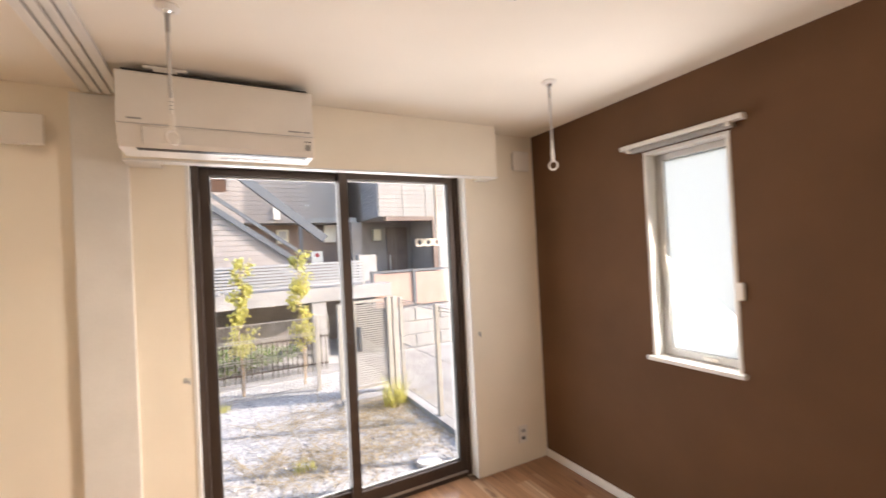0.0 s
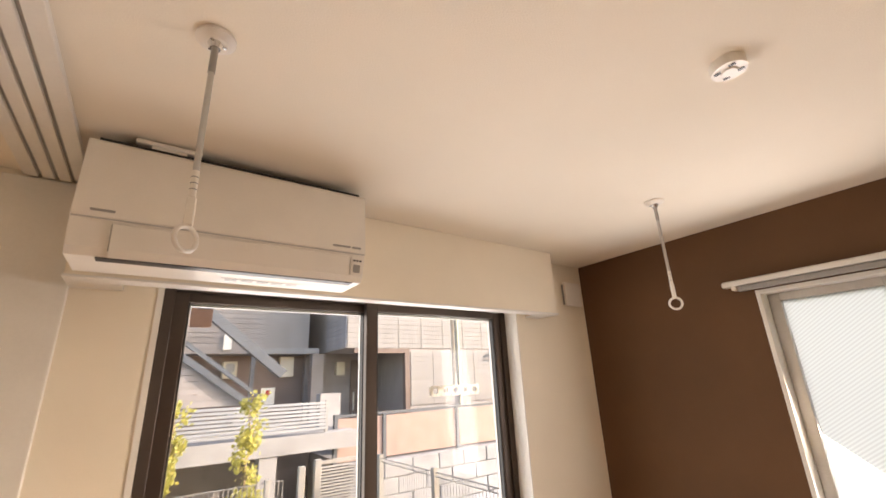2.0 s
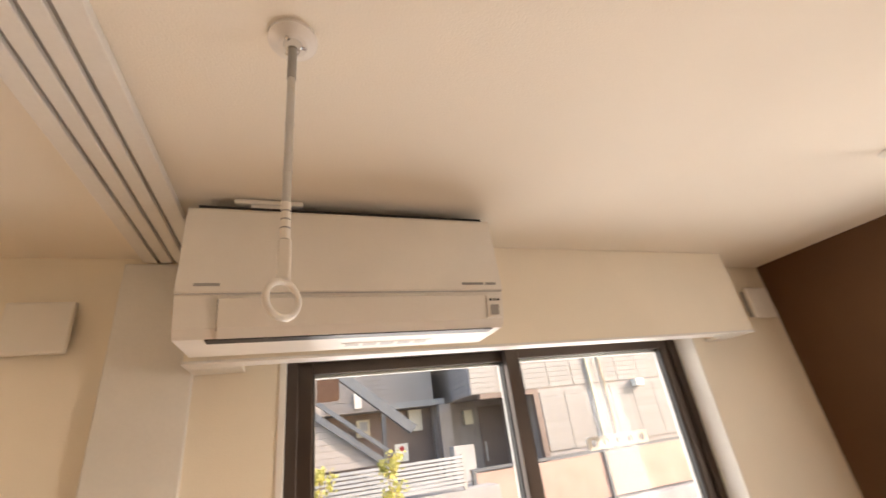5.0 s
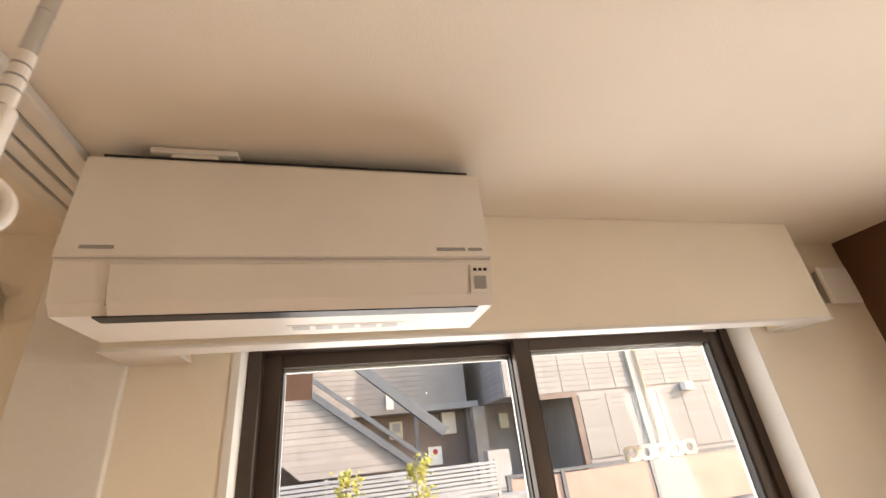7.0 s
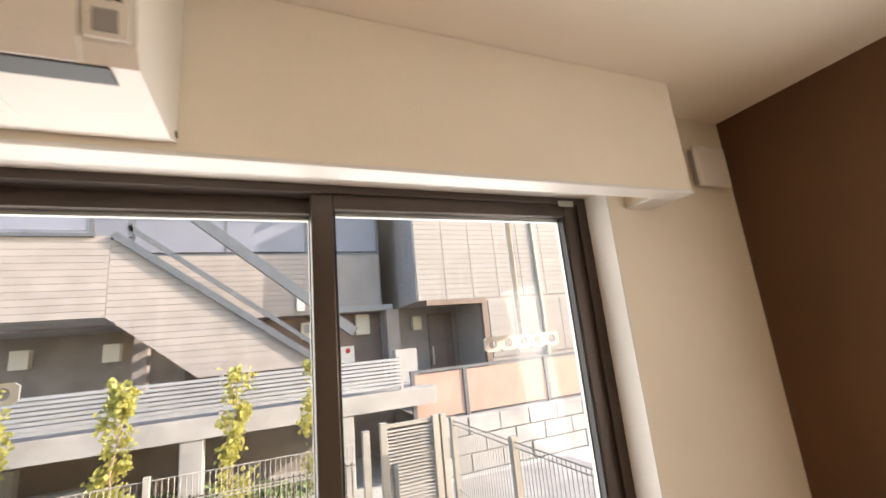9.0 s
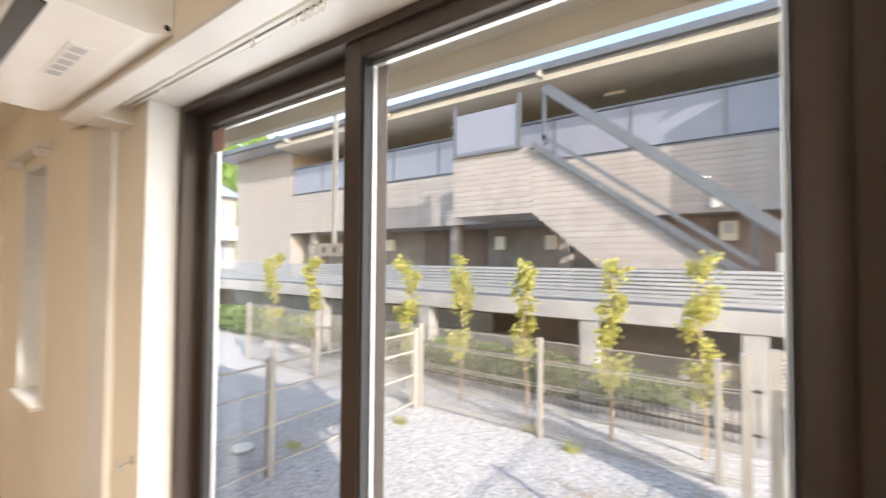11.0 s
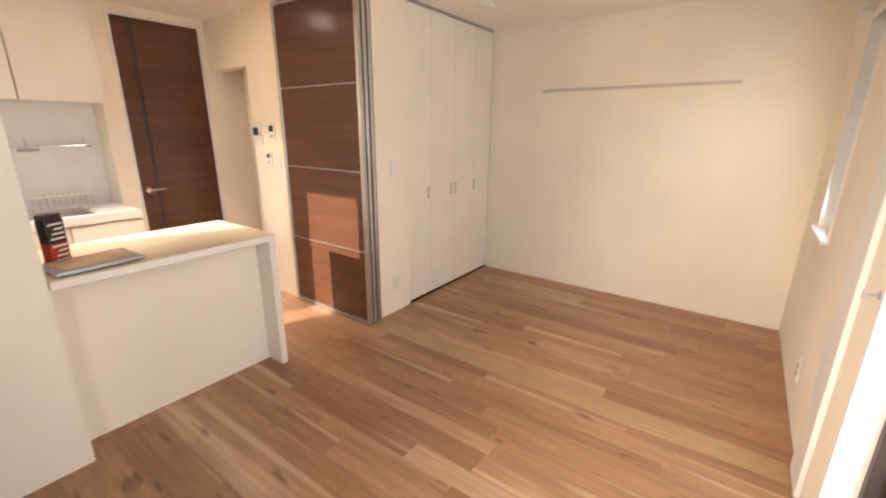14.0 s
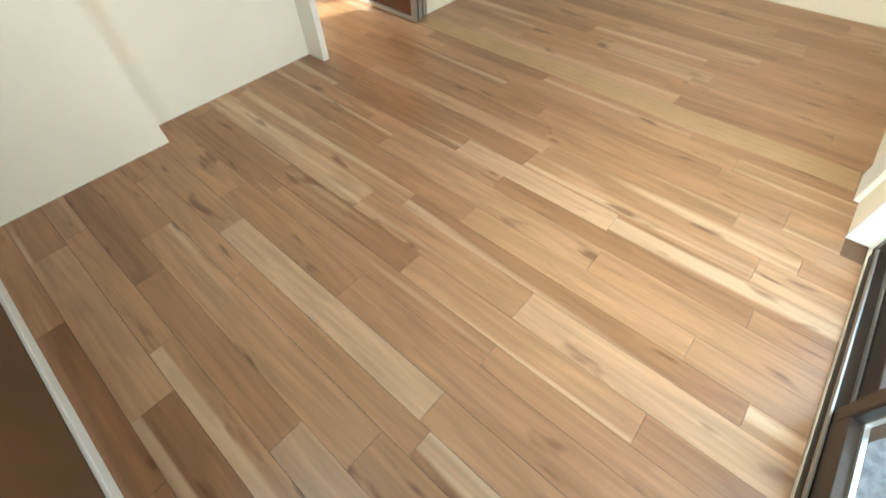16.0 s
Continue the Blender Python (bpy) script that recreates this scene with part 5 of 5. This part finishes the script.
    # wing: porch door, wall lamp, downpipe, railing panels
    add("porch_frame", [(2.52, 2.64, 6.80, 6.92, 0.42, 2.50), (1.3, 2.52, 6.80, 6.90, 2.40, 2.50)], DARKWALL)
    dr = add("entrance_door", [(1.85, 2.45, 8.30, 8.35, 0.42, 2.35)], DARKWALL)
    bm = bmesh.new()
    box(bm, 1.90, 1.93, 8.26, 8.30, 1.2, 1.6, 0.004)
    part("door_handle", bm, ALU, dr)
    add("porch_meter", [(1.45, 1.65, 8.2, 8.35, 2.0, 2.3)], CREAMM)
    add("exterior_lamp", [(5.15, 5.35, 6.66, 6.82, 2.35, 2.5)], PLASTIC)
    bm = bmesh.new()
    tube(bm, (4.0, 6.78, 0.5), (4.0, 6.78, 5.3), 0.035, seg=12)
    part("downpipe", bm, CREAMM, b)
    for a, c in ((0.70, 1.58), (1.66, 3.3), (3.38, 5.6)):
        add("porch_panel", [(a, c, 6.05, 6.08, 0.46, 1.18)], PINK)
    for x in (0.66, 1.62, 3.34, 5.64):
        add("porch_post", [(x - 0.035, x + 0.035, 6.02, 6.09, 0.42, 1.24)], METALG)
    add("porch_rail", [(0.62, 5.7, 6.03, 6.10, 1.20, 1.25)], METALG)
    add("outdoor_unit", [(0.55, 0.95, 6.6, 6.85, 1.03, 1.62)], CONCRETE)
    # outside stair: slanted stringer beam, handrail, treads
    bm = bmesh.new()
    extrude_profile(bm, [(-3.62, 4.72), (-3.45, 4.80), (-0.10, 2.06), (-0.22, 1.94)], "y", 6.62, 6.78)
    part("stair_beam", bm, METALG, b)
    bm = bmesh.new()
    extrude_profile(bm, [(-3.80, 3.72), (-3.72, 3.80), (-0.60, 1.50), (-0.75, 1.48)], "y", 6.60, 6.72)
    part("stair_coping", bm, METALG, b)
    bm = bmesh.new()
    extrude_profile(bm, [(-3.62, 3.86), (-3.58, 3.93), (-0.45, 1.60), (-0.50, 1.55)], "y", 6.64, 6.70)
    part("stair_handrail", bm, METALG, b)
    for i in range(13):
        x = -3.6 + 0.235 * i
        add("tread", [(x, x + 0.27, 6.78, 7.9, 3.45 - 0.19 * i - 0.05, 3.45 - 0.19 * i)], CONCRETE)
    add("landing", [(-5.50, -3.6, 6.78, 8.02, 2.50, 2.62)], CONCRETE)
    for x in (-5.5, -4.05, -3.55):
        add("landing_post", [(x - 0.03, x + 0.03, 6.64, 6.70, 3.72, 4.80)], METALG)
    add("landing_rail_panel", [(-5.46, -4.10, 6.66, 6.675, 3.82, 4.60)], SMOKE)
    add("landing_rail", [(-5.53, -4.0, 6.62, 6.72, 3.72, 3.77)], METALG)
    return b


CREAMM = mat("cream_metal", (0.60, 0.54, 0.40), 0.5, 0.05, 5, 0.05, 80)
REDM = mat("red_paint", (0.5, 0.03, 0.03), 0.5, 0.05, 5, 0.05, 80)
flats = apartment()


# ---- distance ----
def far_house(x, y, w, d, h, label):
    t = empty("distant_house", (x, y, G), label, "house")
    bm = bmesh.new()
    box(bm, x - w, x + w, y - d, y + d, G, h)
    part("wall", bm, SIDING, t)
    bm = bmesh.new()
    extrude_profile(bm, [(x - w - 0.5, h), (x + w + 0.5, h), (x, h + 1.6)], "y", y - d - 0.5, y + d + 0.5)
    part("roof", bm, ROOFM, t)
    for zz in (h - 2.2, h - 4.6):
        bm = bmesh.new()
        box(bm, x + w, x + w + 1.1, y - d, y + d, zz - 0.9, zz)
        part("balcony", bm, SOFFIT, t)
        for k in range(3):
            yy = y - d + (2 * d) * (k + 0.5) / 3
            bm = bmesh.new()
            box(bm, x + w - 0.02, x + w + 0.03, yy - 0.7, yy + 0.7, zz + 0.05, zz + 1.5)
            part("window", bm, SMOKE, t)


far_house(-34, 11.5, 3.5, 4.0, 6.0, "pale two-storey house with balconies at the end of the lane")
foliage("wooded_hill", -95, 40, 6, 40, 26, 24, 16000, 0.9, HILLG, "bright green wooded hill far behind the houses", "trees", 80)
foliage("far_shrubs", -20, 5.5, 0.3, 5, 1.4, 0.9, 5000, 0.09, HEDGE, "green shrubs along the lane", "shrubs", 81)


# ---- facade boards and floor planks ----
def shared_box(name, w, d, h):
    bm = bmesh.new()
    box(bm, -w / 2, w / 2, -d / 2, d / 2, 0, h)
    bmesh.ops.recalc_face_normals(bm, faces=bm.faces)
    me = bpy.data.meshes.new(name)
    bm.to_mesh(me)
    bm.free()
    return me


def pieces(name, me, material, parent, spots):
    if not me.materials:
        me.materials.append(material)
    for s in spots:
        o = new(name, me)
        o.parent = parent
        o.matrix_parent_inverse = parent.matrix_world.inverted()
        o.location = s


CO = 0.104
rows = [(2.475 + CO * i) for i in range(12)]
me = shared_box("siding_board", 1.81, 0.022, CO - 0.005)
pieces("siding_board", me, SIDING, flats, [(-12.1 + 1.82 * k, 8.018, z) for z in rows for k in range(7)])
me = shared_box("wing_tile", 0.60, 0.022, CO - 0.005)
spots = [(1.44 + 0.61 * k, 6.818, 2.51 + CO * i) for i in range(18) for k in range(10)]
spots += [(2.97 + 0.61 * k, 6.818, 0.45 + CO * i) for i in range(8, 19) for k in range(8)]
pieces("wing_tile", me, WINGT, flats, spots)
# wing side facing away from the sun, boards coloured as in shade
me = shared_box("side_board", 0.022, 1.2, CO - 0.005)
pieces("side_board", me, SIDINGG, flats, [(1.118, 7.43, 2.51 + CO * i) for i in range(25)])

# stair parapet: boards cut along the slope
for i in range(12):
    z0 = 2.50 + CO * i
    z1 = z0 + CO - 0.005
    bm = bmesh.new()
    box(bm, -5.54, -3.80, 6.68, 6.78, z0, z1)
    part("parapet_board", bm, SIDING, flats)
low = lambda z: -3.80 + (2.50 - z) * 1.22
for i in range(22):
    z0 = 1.50 + CO * i
    z1 = z0 + CO - 0.005
    if z1 > 3.74:
        break
    top = lambda z: -3.78 + (3.72 - z) * 1.38
    l0, l1 = (low(z0), low(z1)) if z0 < 2.5 else (-3.795, -3.795)
    bm = bmesh.new()
    extrude_profile(bm, [(l0, z0), (top(z0), z0), (top(z1), z1), (min(l1, top(z1) - 0.005), z1)], "y", 6.68, 6.78)
    part("parapet_board", bm, SIDING, flats)

# floor planks: strips of three widths, random lengths
rng = random.Random(3)
x = -4.375
k = 0
count = 0
rest = bmesh.new()
while x < -0.02:
    w = (0.090, 0.135, 0.112)[k % 3]
    x1 = min(x + w, -0.001)
    y = 0.074 if OX0 < x and x1 < OX1 else -0.001
    first = True
    while y > -4.9:
        L = rng.uniform(0.65, 1.4)
        if first:
            L, first = rng.uniform(0.15, 0.9), False
        y0 = max(y - L, -4.9)
        if y0 > -4.95:
            bm = bmesh.new() if count < 300 and y > -2.7 else rest
            g = 0.0007
            box(bm, x + g, x1 - g, y0 + g, y - g, -0.006, 0.0 if y > -4.9 else 0)
            if bm is not rest:
                o = part("plank", bm, PLANK, floor)
                count += 1
        y = y0
    x = x1
    k += 1
tagged(part("plank_rest", rest, PLANK, floor), kind="stuff")
